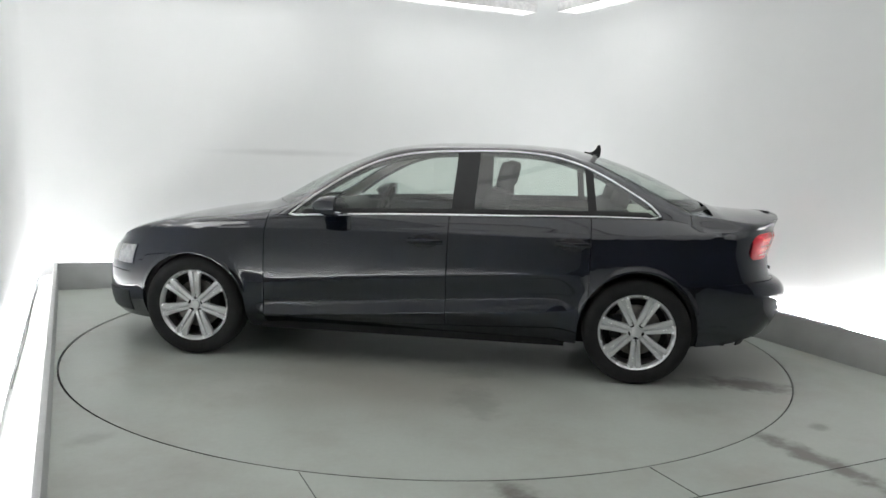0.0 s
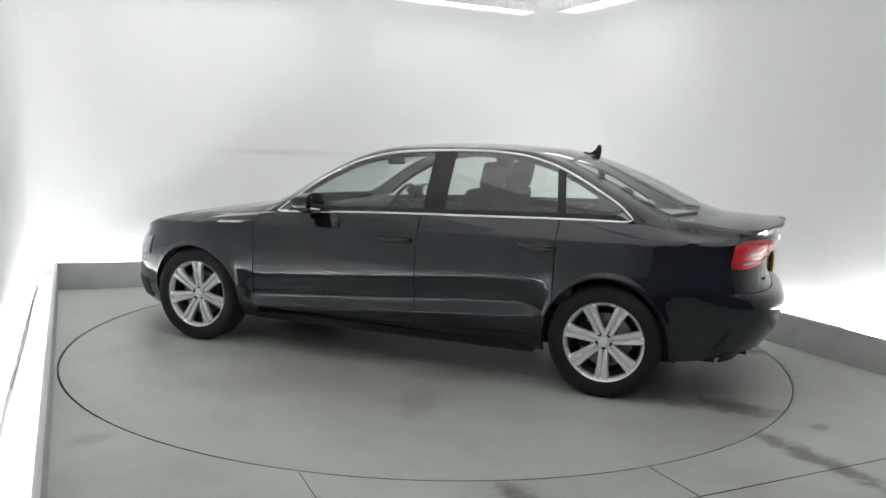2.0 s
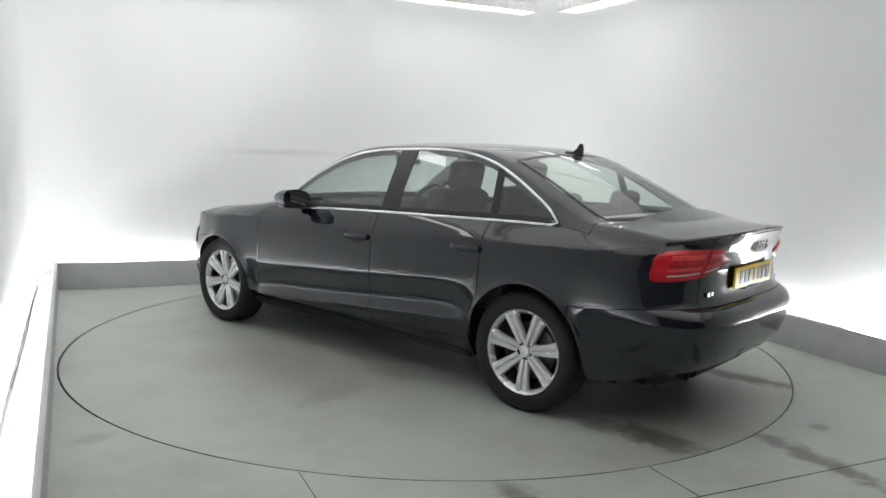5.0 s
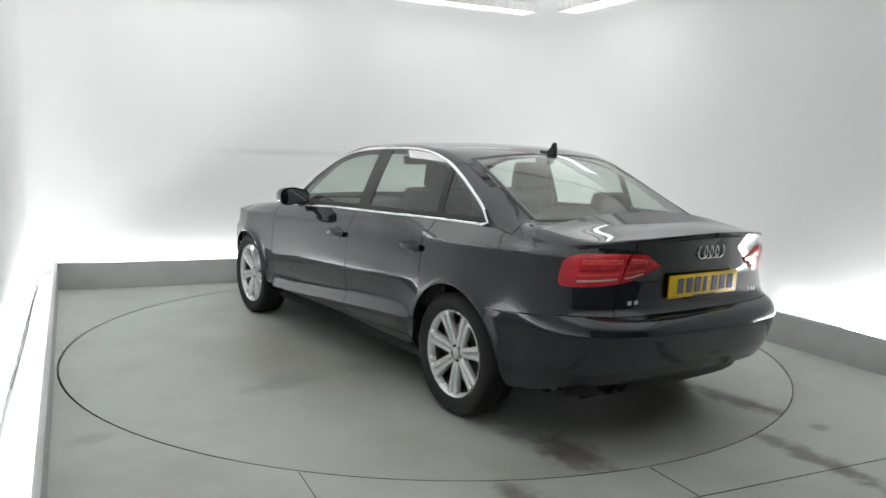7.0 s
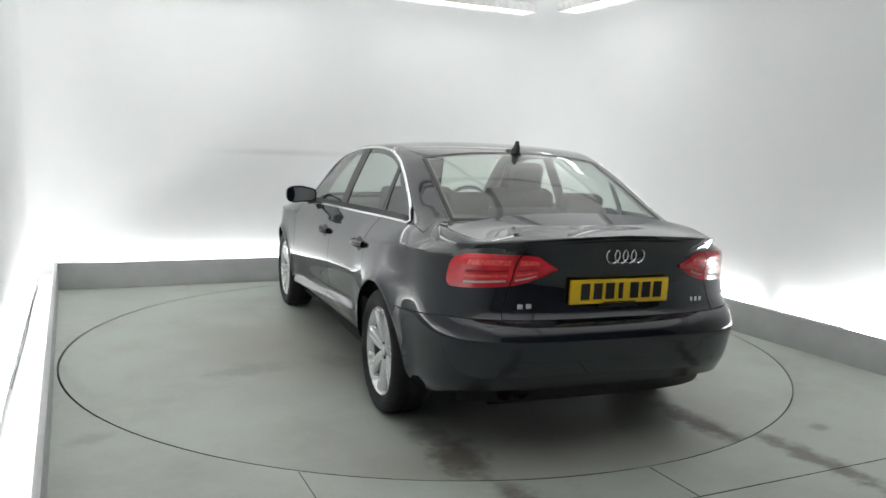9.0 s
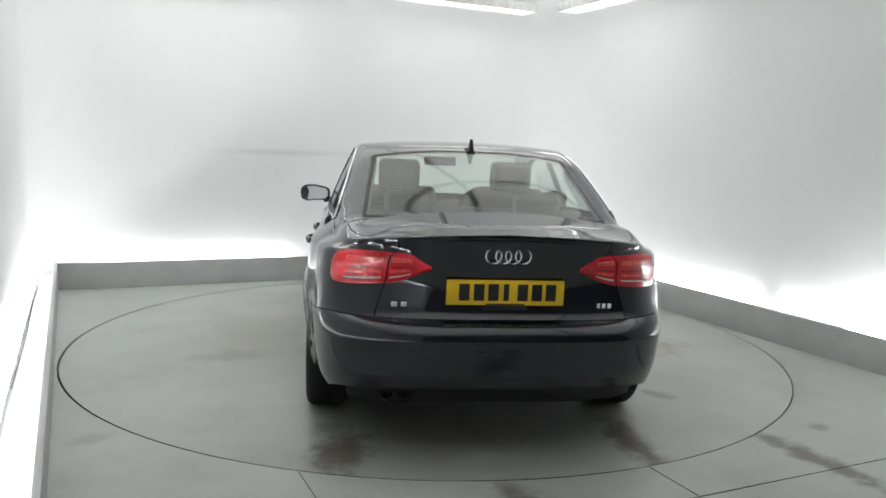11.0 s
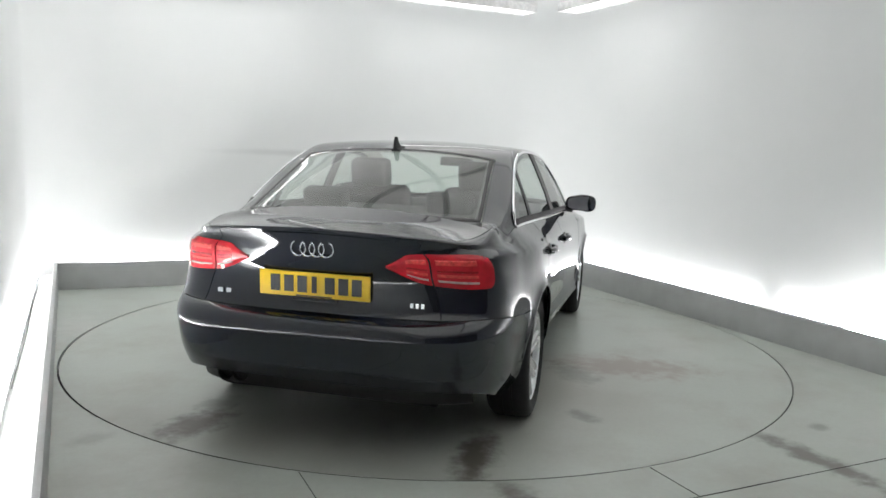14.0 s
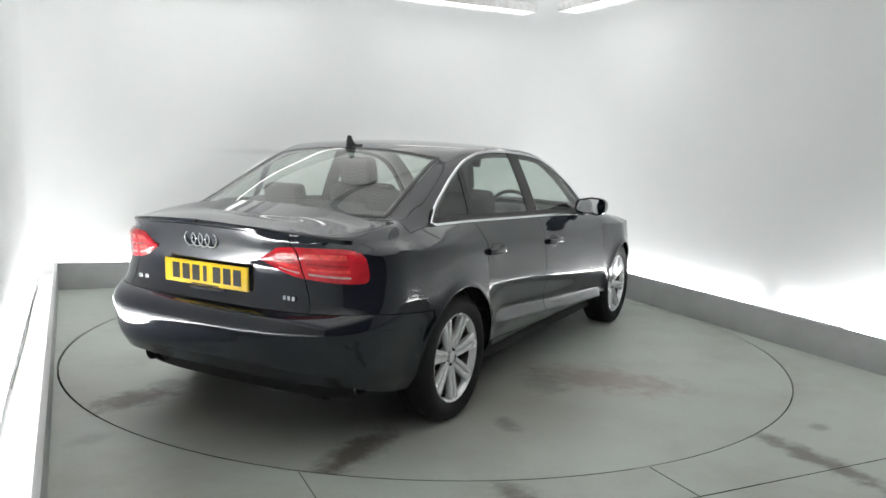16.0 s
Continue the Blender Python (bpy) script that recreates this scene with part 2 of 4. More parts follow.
def build_floor():
    bm = bmesh.new()
    steps = 128
    # the hole sits a few millimetres off the turntable's middle, so the gap closes on one side
    off = Vector((-0.0009, 0.0059, 0))
    inner = [bm.verts.new(off + Vector(((RING + 0.0100) * math.cos(2 * math.pi * i / steps), (RING + 0.0100) * math.sin(2 * math.pi * i / steps), 0))) for i in range(steps)]
    outer = []
    for i in range(steps):
        a = 2 * math.pi * i / steps
        c, s = math.cos(a), math.sin(a)
        lim = [PIT_X / abs(c) if abs(c) > 1e-6 else 99, (PIT_BACK / s) if s > 1e-6 else (PIT_FRONT / s if s < -1e-6 else 99)]
        r = min(lim)
        outer.append(bm.verts.new((r * c, r * s, 0)))
    low = [bm.verts.new((v.co.x, v.co.y, -0.05)) for v in inner]
    for i in range(steps):
        j = (i + 1) % steps
        bm.faces.new((inner[i], outer[i], outer[j], inner[j]))
        bm.faces.new((low[i], inner[i], inner[j], low[j]))
    # the two corners at the front and at the back that the fan leaves open
    for cx, cy in ((PIT_X, PIT_BACK), (-PIT_X, PIT_BACK), (-PIT_X, PIT_FRONT), (PIT_X, PIT_FRONT)):
        best = max(range(steps), key=lambda i: -((outer[i].co + outer[(i + 1) % steps].co) / 2 - Vector((cx, cy, 0))).length)
        a, b = outer[best], outer[(best + 1) % steps]
        if abs(a.co.x - b.co.x) > 1e-4 and abs(a.co.y - b.co.y) > 1e-4:
            v = bm.verts.new((cx, cy, 0))
            bm.faces.new((a, v, b))
    bmesh.ops.recalc_face_normals(bm, faces=bm.faces)
    floor = structure("floor", bm, M["floor"], "painted grey-green concrete floor with scuffs and stains", "floor")
    bm = bmesh.new()
    box(bm, (6, 9.4, 0.02), pose(0, -1.5, -0.07))
    structure("subfloor", bm, M["gap"], "dark pit under the turntable edge", "floor")
    # thin dark joints between the floor plates
    for (x0, y0), (x1, y1) in JOINTS:
        bm = bmesh.new()
        d = math.hypot(x1 - x0, y1 - y0)
        box(bm, (d, 0.003, 0.003), pose((x0 + x1) / 2, (y0 + y1) / 2, 0.0005, 0, 0, math.degrees(math.atan2(y1 - y0, x1 - x0))))
        structure("floor_joint", bm, M["gap"], "thin dark joint between floor plates", "joint")


JOINTS = [((-PIT_X, -2.76), (PIT_X, -2.76)), ((0.0, -2.448), (0.0, -2.755)), ((-1.475, -1.95), (-1.475, -2.755))]


def lean_in(bm):
    """The run along this side closes in a little towards the front."""
    for v in bm.verts:
        if v.co.x > -PIT_X - 0.2:
            v.co.x += 0.0085 * (PIT_BACK - v.co.y)


def build_low_walls():
    t = 0.03
    runs = [("low_wall_back", -PIT_X - t, PIT_X + t, PIT_BACK, PIT_BACK + t, 0), ("low_wall_left", -PIT_X - t, -PIT_X, PIT_FRONT, PIT_BACK - 0.001, 1), ("low_wall_right", PIT_X, PIT_X + t, PIT_FRONT, PIT_BACK - 0.001, 1)]
    for name, x0, x1, y0, y1, _ in runs:
        bm = bmesh.new()
        box(bm, (x1 - x0, y1 - y0, LOW + 0.05), pose((x0 + x1) / 2, (y0 + y1) / 2, (LOW - 0.05) / 2), 0.006, 2)
        if name == "low_wall_left":
            lean_in(bm)
        structure(name, bm, M["low_wall"], "low grey painted wall round the turntable pit", "low wall", 30)


def build_shell():
    """The white backdrop: walls that round into one another and rise out of the trough."""
    r, n = 0.80, 14
    plan = [(WALL_L, WALL_F)]
    for cx, cy, a0 in ((WALL_L + r, WALL_B - r, 180), (WALL_R - r, WALL_B - r, 90)):
        for i in range(n + 1):
            a = radians(a0 - 90 * i / n)
            plan.append((cx + r * math.cos(a), cy + r * math.sin(a)))
    plan.append((WALL_R, WALL_F))
    mid = Vector((0.2, 0, 0))
    cove = 0.55
    rise = [(0.0, 0.0), (0.0, 0.4), (0.0, 0.8), (0.0, 1.6), (0.0, 2.2)]
    rise += [(cove * (1 - math.cos(radians(a))), TOP - cove + cove * math.sin(radians(a))) for a in range(0, 91, 10)]
    bm = bmesh.new()
    grid = []
    for inward, z in rise:
        row = []
        for x, y in plan:
            nx = 1 if x < 0 else -1
            cx, cy = min(max(x, WALL_L + r), WALL_R - r), min(y, WALL_B - r)
            d = Vector((cx - x, cy - y, 0))
            d = d.normalized() if d.length > 1e-4 else Vector((nx, 0, 0))
            row.append(Vector((x, y, z)) + d * inward)
        grid.append(row)
    sheet(bm, grid, 0.0, lambda c: mid - c)
    bmesh.ops.solidify(bm, geom=bm.faces[:], thickness=-0.08)
    structure("wall_backdrop", bm, M["wall"], "smooth white studio backdrop wall with rounded corners", "wall", 40)
    bm = bmesh.new()
    box(bm, (WALL_R - WALL_L + 0.2, 0.1, TOP), pose((WALL_L + WALL_R) / 2, WALL_F - 0.05, TOP / 2))
    structure("wall_front", bm, M["dark_wall"], "dark closed front of the photo booth", "wall")
    bm = bmesh.new()
    box(bm, (WALL_R - WALL_L + 0.3, WALL_B - WALL_F + 0.3, 0.1), pose((WALL_L + WALL_R) / 2, (WALL_B + WALL_F) / 2, TOP + 0.05))
    structure("ceiling", bm, M["ceiling"], "pale booth ceiling", "ceiling")
    # white floor of the trough behind the low walls
    t = 0.031
    for name, x0, x1, y0, y1 in (("trough_back", WALL_L, WALL_R, PIT_BACK + t, WALL_B), ("trough_left", WALL_L, -PIT_X - t, WALL_F, PIT_BACK + t), ("trough_right", PIT_X + t, WALL_R, WALL_F, PIT_BACK + t)):
        bm = bmesh.new()
        box(bm, (x1 - x0, y1 - y0, 0.04), pose((x0 + x1) / 2, (y0 + y1) / 2, 0.05))
        if name == "trough_left":
            lean_in(bm)
        structure(name, bm, M["wall"], "white floor of the light trough", "ledge")
    # threshold at the open front
    bm = bmesh.new()
    box(bm, (PIT_X * 2, PIT_FRONT - WALL_F, 0.04), pose(0, (PIT_FRONT + WALL_F) / 2, -0.021))
    structure("threshold", bm, M["floor"], "grey concrete threshold of the booth", "floor")


def strip_light(name, length, at):
    ob = thing(name, "slim white light strip lying in the trough", "light strip", "trough lights", at=ROOM @ at)
    bm = bmesh.new()
    box(bm, (length, 0.07, 0.03), pose(0, 0, 0.015), 0.004)
    part("housing", bm, M["white_metal"], ob)
    bm = bmesh.new()
    box(bm, (length - 0.04, 0.045, 0.025), pose(0, 0, 0.042), 0.008)
    part("tube", bm, M["tube"], ob, "glowing tube")
    return ob


def ceiling_light(w, d, at, glowing="diffuser"):
    ob = thing("ceiling_light", "flat white softbox under the ceiling, switched on", "ceiling light", "ceiling lights", at=ROOM @ at)
    bm = bmesh.new()
    for sx, sy, lx, ly in ((0, d / 2, w, 0.03), (0, -d / 2, w, 0.03), (w / 2, 0, 0.03, d - 0.03), (-w / 2, 0, 0.03, d - 0.03)):
        box(bm, (lx, ly, 0.09), pose(sx, sy, -0.045), 0.004)
    part("frame", bm, M["white_metal"], ob)
    bm = bmesh.new()
    box(bm, (w - 0.035, d - 0.035, 0.02), pose(0, 0, -0.06), 0.004)
    part("diffuser", bm, M[glowing], ob, "glowing white diffuser")
    return ob


build_floor()
build_low_walls()
build_shell()
for length, at in ((2.3, pose(-1.3, WALL_B - 0.10, 0.07)), (2.3, pose(1.3, WALL_B - 0.10, 0.07)),
                   (3.2, pose(WALL_L + 0.04, 1.55, 0.07, 0, 0, 90)), (3.4, pose(WALL_L + 0.04, -1.85, 0.07, 0, 0, 90)), (1.9, pose(WALL_L + 0.04, -4.55, 0.07, 0, 0, 90)),
                   (3.2, pose(WALL_L + 0.12, 1.55, 0.07, 0, 0, 90)), (3.4, pose(WALL_L + 0.12, -1.85, 0.07, 0, 0, 90)), (1.9, pose(WALL_L + 0.12, -4.55, 0.07, 0, 0, 90)),
                   (2.6, pose(WALL_R - 0.10, 1.2, 0.07, 0, 0, 90)), (2.6, pose(WALL_R - 0.10, -1.6, 0.07, 0, 0, 90)), (1.7, pose(WALL_R - 0.20, -1.9, 0.07, 0, 0, 90))):
    strip_light("light_strip", length, at)
for x in (-1.0, 1.4):
    for y in (1.2, -1.2, -3.6):
        ceiling_light(2.34, 2.34, pose(x, y, TOP))
for w, d, at in ((2.2, 0.26, pose(-1.05, 2.82, 3.00)), (1.7, 0.26, pose(1.55, 2.82, 3.00)), (0.26, 1.5, pose(2.70, 1.75, 3.00)), (0.26, 2.0, pose(-2.30, 1.2, 3.00))):
    lamp = ceiling_light(w, d, at, "edge_diffuser")
    for k in (-1, 1):
        bm = bmesh.new()
        along = Vector((w * 0.35 * k, 0, 0)) if w > d else Vector((0, d * 0.35 * k, 0))
        box(bm, (0.012, 0.012, TOP - 3.00), Matrix.Translation(along + Vector((0, 0, (TOP - 3.00) / 2))))
        part("hanger", bm, M["white_metal"], lamp)


def trough_cable():
    bm = bmesh.new()
    pts = [Vector((-2.632 + 0.004 * math.sin(3 * y), y, 0.076)) for y in (2.5 - 3.1 * i / 30 for i in range(31))]
    sweep(bm, pts, [Vector((0, 0, 1))] * 31, 0.005, 0.003)
    ob = part("cable", bm, M["trim"], None)
    ob.matrix_basis = ROOM
    tagged(ob, "thin dark cable lying in the white light trough", "cable")


trough_cable()


# ---- turntable ----
def build_turntable():
    table = thing("turntable", "round painted turntable set flush in the floor", "turntable")
    steps, lip = 128, RING - 0.0025
    bm = bmesh.new()
    top = [bm.verts.new((lip * math.cos(2 * math.pi * i / steps), lip * math.sin(2 * math.pi * i / steps), 0)) for i in range(steps)]
    low = [bm.verts.new((v.co.x, v.co.y, -0.05)) for v in top]
    bm.faces.new(top)
    for i in range(steps):
        bm.faces.new((top[i], low[i], low[(i + 1) % steps], top[(i + 1) % steps]))
    bmesh.ops.recalc_face_normals(bm, faces=bm.faces)
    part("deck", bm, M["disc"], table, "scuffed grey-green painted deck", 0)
    bm = bmesh.new()
    rings = [[bm.verts.new((r * math.cos(2 * math.pi * i / steps), r * math.sin(2 * math.pi * i / steps), z)) for i in range(steps)] for r, z in ((lip + 0.0005, -0.05), (lip + 0.0005, -0.001), (RING, -0.004), (RING, -0.05))]
    for p, q in zip(rings, rings[1:]):
        for i in range(steps):
            bm.faces.new((p[i], p[(i + 1) % steps], q[(i + 1) % steps], q[i]))
    bmesh.ops.recalc_face_normals(bm, faces=bm.faces)
    part("edge_ring", bm, M["gap"], table, "dark worn steel edge ring", 0)
    return table


turntable = build_turntable()

# ---- the car: x forward, y to its left, origin on the ground between the axles ----
AXLE, HUB_Z, WHEEL_R = 1.404, 0.322, 0.328
SIDE_F, SIDE_R = 1.55, -1.80
ARCHES = ((AXLE, 0.352, 0.352), (-AXLE, 0.358, 0.380))


def curve(points):
    """Smooth monotone curve through (x, value) points."""
    pts = sorted(points)
    xs, ys = np.array([p[0] for p in pts], float), np.array([p[1] for p in pts], float)
    h, d = np.diff(xs), np.diff(ys) / np.diff(xs)
    m = np.zeros(len(xs))
    m[0], m[-1] = d[0], d[-1]
    for i in range(1, len(xs) - 1):
        if d[i - 1] * d[i] > 0:
            w1, w2 = 2 * h[i] + h[i - 1], h[i] + 2 * h[i - 1]
            m[i] = (w1 + w2) / (w1 / d[i - 1] + w2 / d[i])

    def at(x):
        x = min(max(x, xs[0]), xs[-1])
        i = min(max(int(np.searchsorted(xs, x)) - 1, 0), len(h) - 1)
        t = (x - xs[i]) / h[i]
        return float((1 + 2 * t) * (1 - t) ** 2 * ys[i] + t * (1 - t) ** 2 * h[i] * m[i] + t * t * (3 - 2 * t) * ys[i + 1] + t * t * (t - 1) * h[i] * m[i + 1])
    return at


half_width = curve([(1.55, 0.884), (1.4, 0.902), (1.0, 0.892), (0.5, 0.886), (0, 0.887), (-0.5, 0.889), (-1, 0.893), (-1.4, 0.898), (-1.6, 0.886), (-1.8, 0.854)])
tornado = curve([(2.3, 0.70), (1.95, 0.765), (1.75, 0.800), (1.18, 0.840), (0.62, 0.858), (0.09, 0.873), (-0.6, 0.893), (-1.3, 0.905), (-1.92, 0.925), (-2.4, 0.930)])
belt_z = curve([(2.3, 0.60), (2.1, 0.715), (1.9, 0.790), (1.55, 0.865), (1.2, 0.905), (0.8, 0.930), (0.1, 0.967), (-0.6, 0.988), (-1.28, 1.004), (-1.5, 1.005), (-1.65, 0.990), (-1.8, 0.956), (-2.2, 0.95), (-2.4, 0.95)])
belt_y = curve([(1.55, 0.760), (1.2, 0.790), (0.8, 0.800), (0, 0.806), (-0.6, 0.798), (-1.0, 0.780), (-1.5, 0.752), (-1.8, 0.750)])
inset = curve([(0.18, 0.160), (0.24, 0.105), (0.30, 0.040), (0.32, 0.020), (0.335, 0.003), (0.344, -0.0045), (0.352, -0.0060), (0.362, -0.0040), (0.375, 0.0008), (0.39, 0.0070), (0.402, 0.0115), (0.417, 0.0150), (0.432, 0.0163), (0.445, 0.0166), (0.46, 0.0160), (0.48, 0.0140), (0.50, 0.0108), (0.52, 0.0070), (0.54, 0.0032), (0.555, 0.0012), (0.57, 0.0002), (0.585, 0.0001), (0.61, 0.0007), (0.64, 0.0020), (0.68, 0.0045), (0.74, 0.0095), (0.80, 0.0155), (0.87, 0.0235), (0.95, 0.033)])
plain_inset = curve([(0.18, 0.130), (0.24, 0.078), (0.34, 0.030), (0.50, 0.007), (0.60, 0.0), (0.66, 0.001), (0.74, 0.006), (0.84, 0.015), (0.95, 0.026)])
crease = curve([(1.4, 0.325), (0.9, 0.345), (0.07, 0.400), (-0.94, 0.475), (-1.4, 0.490)])
rear_x = curve([(0.24, -2.19), (0.33, -2.265), (0.42, -2.325), (0.52, -2.355), (0.575, -2.366), (0.60, -2.360), (0.63, -2.338), (0.648, -2.305), (0.660, -2.278), (0.70, -2.262), (0.80, -2.264), (0.88, -2.286), (0.95, -2.309), (0.99, -2.322), (1.02, -2.334)])
front_x = curve([(0.16, 2.18), (0.22, 2.24), (0.35, 2.25), (0.5, 2.24), (0.6, 2.205), (0.66, 2.165), (0.72, 2.11)])
low_edge = curve([(2.3, 0.185), (1.8, 0.185), (1.7, 0.19), (1.0, 0.195), (0, 0.200), (-1.0, 0.215), (-1.76, 0.235), (-2.0, 0.265), (-2.2, 0.315), (-2.4, 0.345)])
centre_z = curve([(2.32, 0.60), (2.2, 0.690), (2.05, 0.765), (1.845, 0.830), (1.631, 0.880), (1.421, 0.918), (1.212, 0.946), (1.07, 0.962), (0.95, 1.005), (0.763, 1.112), (0.604, 1.208), (0.407, 1.313), (0.269, 1.370), (0.023, 1.408), (-0.261, 1.425), (-0.542, 1.427), (-0.938, 1.409), (-1.13, 1.373), (-1.332, 1.311), (-1.529, 1.238), (-1.726, 1.147), (-1.86, 1.080), (-1.93, 1.050), (-2.0, 1.041), (-2.112, 1.036), (-2.34, 1.022)])
pane_top = curve([(0.79, 0.936), (0.718, 0.995), (0.607, 1.080), (0.423, 1.199), (0.206, 1.300), (-0.01, 1.348), (-0.224, 1.366), (-0.576, 1.376), (-0.785, 1.364), (-0.994, 1.319), (-1.17, 1.245), (-1.31, 1.168), (-1.451, 1.080), (-1.515, 1.018)])
rail_z = curve([(1.9, 0.795), (1.55, 0.873), (1.4, 0.893), (1.2, 0.916), (1.0, 0.945), (0.86, 0.975), (0.718, 1.045), (0.607, 1.120), (0.423, 1.235), (0.206, 1.335), (-0.01, 1.378), (-0.25, 1.392), (-0.6, 1.398), (-0.85, 1.385), (-1.08, 1.322), (-1.25, 1.245), (-1.42, 1.160), (-1.60, 1.074), (-1.70, 1.034), (-1.78, 1.025), (-1.9, 1.020), (-2.3, 1.012)])
rail_y = curve([(1.6, 0.66), (1.2, 0.70), (0.8, 0.725), (0.423, 0.665), (0.2, 0.622), (-0.2, 0.604), (-0.7, 0.600), (-1.08, 0.600), (-1.42, 0.634), (-1.60, 0.656), (-1.72, 0.670), (-1.8, 0.690), (-1.9, 0.690), (-2.2, 0.640)])
bow = curve([(2.2, 0.0), (1.5, 0.0), (1.25, -0.10), (1.0, -0.20), (0.80, -0.25), (0.45, -0.19), (0.16, -0.10), (-0.2, 0.0), (-0.8, 0.0), (-1.08, 0.05), (-1.35, 0.14), (-1.68, 0.24), (-1.85, 0.16), (-2.0, 0.06), (-2.15, 0.0)])


def arch_z(x):
    for c, a, b in ARCHES:
        if abs(x - c) < a:
            return HUB_Z - 0.004 + b * math.sqrt(1 - ((x - c) / a) ** 2)
    return 0.0


def crease_lift(x, u):
    """How far the lower crease has risen at x for the height u of the middle of the car."""
    f = max(0.0, min(1.0, (u - 0.24) / 0.12)) * max(0.0, min(1.0, (0.70 - u) / 0.12))
    return (crease(max(-1.0, min(1.0, x))) - 0.40) * f


def draw_in(x, z):
    """How far the flank stands in from its widest line: scooped along the doors, plain at the wings."""
    zz = z
    for _ in range(6):
        zz = z - crease_lift(x, zz)
    fade = max(0.0, min(1.0, (AXLE - 0.33 - abs(x)) / 0.22))
    fade = fade * fade * (3 - 2 * fade)
    return fade * inset(zz) + (1 - fade) * plain_inset(z)


def flare(x, z):
    """Rounded lip and soft blister round the wheel arches."""
    y = 0.0
    for c, a, b in ARCHES:
        r = math.hypot((x - c) / a, (z - HUB_Z) / b)
        y += (0.012 * math.exp(-((r - 1.0) / 0.055) ** 2) + 0.007 * math.exp(-((r - 1.0) / 0.16) ** 2)) * max(0.2, min(1.0, (z - 0.15) / 0.17))
    return y


def side_y(x, z):
    """Half width of the flank at x and height z."""
    w, zt, zb, yb = half_width(x), tornado(x), belt_z(x), belt_y(x)
    if z <= zt:
        y = w - draw_in(x, z) - 0.004 * max(0.0, (z - (zt - 0.05)) / 0.05)
    else:
        f = min(1.0, (z - zt) / max(0.02, zb - zt))
        y0 = w - draw_in(x, zt) - 0.011
        y = y0 + (yb - y0) * (0.75 * f + 0.25 * f ** 2.2)
    return y + flare(x, z)


def rear_power(z):
    return 3.6 - 0.9 * max(0.0, min(1.0, (z - 0.58) / 0.25))


def plan_point(kind, s, z):
    """A point of the body's outline at height z: along the side (s = x) or round a corner (s = angle)."""
    if kind == "side":
        return s, side_y(s, z)
    c, si = math.cos(radians(s)), math.sin(radians(s))
    # the flanks already draw in where the corners begin
    draw = 0.13 * max(0.15, min(1.0, (1.02 - z) / 0.1))
    if kind == "rear":
        n = 2 / rear_power(z)
        x = SIDE_R + (rear_x(z) - SIDE_R) * si ** n
        return x, side_y(SIDE_R, z) * max(c, 0) ** n - draw * (SIDE_R - x) * max(c, 0)
    n = 2 / 2.8
    x = SIDE_F + (front_x(z) - SIDE_F) * si ** n
    keep = max(c, 0) ** n
    return x, side_y(SIDE_F, z) * keep - 0.13 * (x - SIDE_F) * max(c, 0) + flare(x, z) - flare(SIDE_F, z) * keep


def stations():
    """Half outline from the middle of the front to the middle of the rear."""
    path = [("front", a) for a in (90, 86, 81, 76, 70, 64, 58, 52, 46, 40, 34, 28, 22, 18, 15, 13, 11.5, 10.7, 10.5, 10.3, 10, 9.5, 9, 8.3, 7.5, 6.5, 5.5, 4.5, 3.5, 2.5, 1.5, 0.8)]
    xs = set(np.round(np.arange(SIDE_R, SIDE_F + 0.001, 0.05), 3))
    xs |= {0.93, 0.80, 0.16, -0.235, -1.08, -1.10, -1.68, -1.73}
    for c, a, b in ARCHES:
        xs |= {round(c + a * k, 4) for k in (-1.003, -0.997, -0.97, -0.93, -0.86, -0.78, -0.68, -0.55, -0.42, -0.28, -0.14, 0, 0.14, 0.28, 0.42, 0.55, 0.68, 0.78, 0.86, 0.93, 0.97, 0.997, 1.003)}
    xs = sorted((x for x in xs if SIDE_R <= x <= SIDE_F), reverse=True)
    keep = {0.93, 0.80, 0.16, -0.235, -1.08, -1.10, -1.68, -1.73, SIDE_F, SIDE_R} | {round(c + a * k, 4) for c, a, b in ARCHES for k in (-1.003, -0.997, 0.997, 1.003)}
    out = []
    for x in xs:
        if x in keep or not out or (out[-1] - x > 0.014):
            out.append(x)
    path += [("side", x) for x in out]
    path += [("rear", a) for a in (2, 4, 7, 10, 13, 17, 21, 25, 29, 33, 37, 41, 45, 49, 53, 56.5, 60, 63, 66, 69, 72, 75, 78, 81, 84, 87, 90)]
    return path


PATH = stations()
LOW_ROWS, HIGH_ROWS = 30, 18


def middle_z(x):
    m = 0.66 if x > -1.2 else 0.66 - 0.04 * min(1.0, (-1.2 - x) / 0.5) if x > -1.75 else 0.62 + 0.035 * min(1.0, (-1.75 - x) / 0.4)
    if x > 1.8:
        m = 0.56
    return max(m, arch_z(x) + 0.03)


def low_steps(x, k, lo, mid):
    """Row heights that follow the crease along the doors."""
    u = lo + (mid - lo) * k / LOW_ROWS
    fade = max(0.0, min(1.0, (AXLE - 0.33 - abs(x)) / 0.15))
    return min(mid - 0.004 * (LOW_ROWS - k), u + fade * crease_lift(x, u))


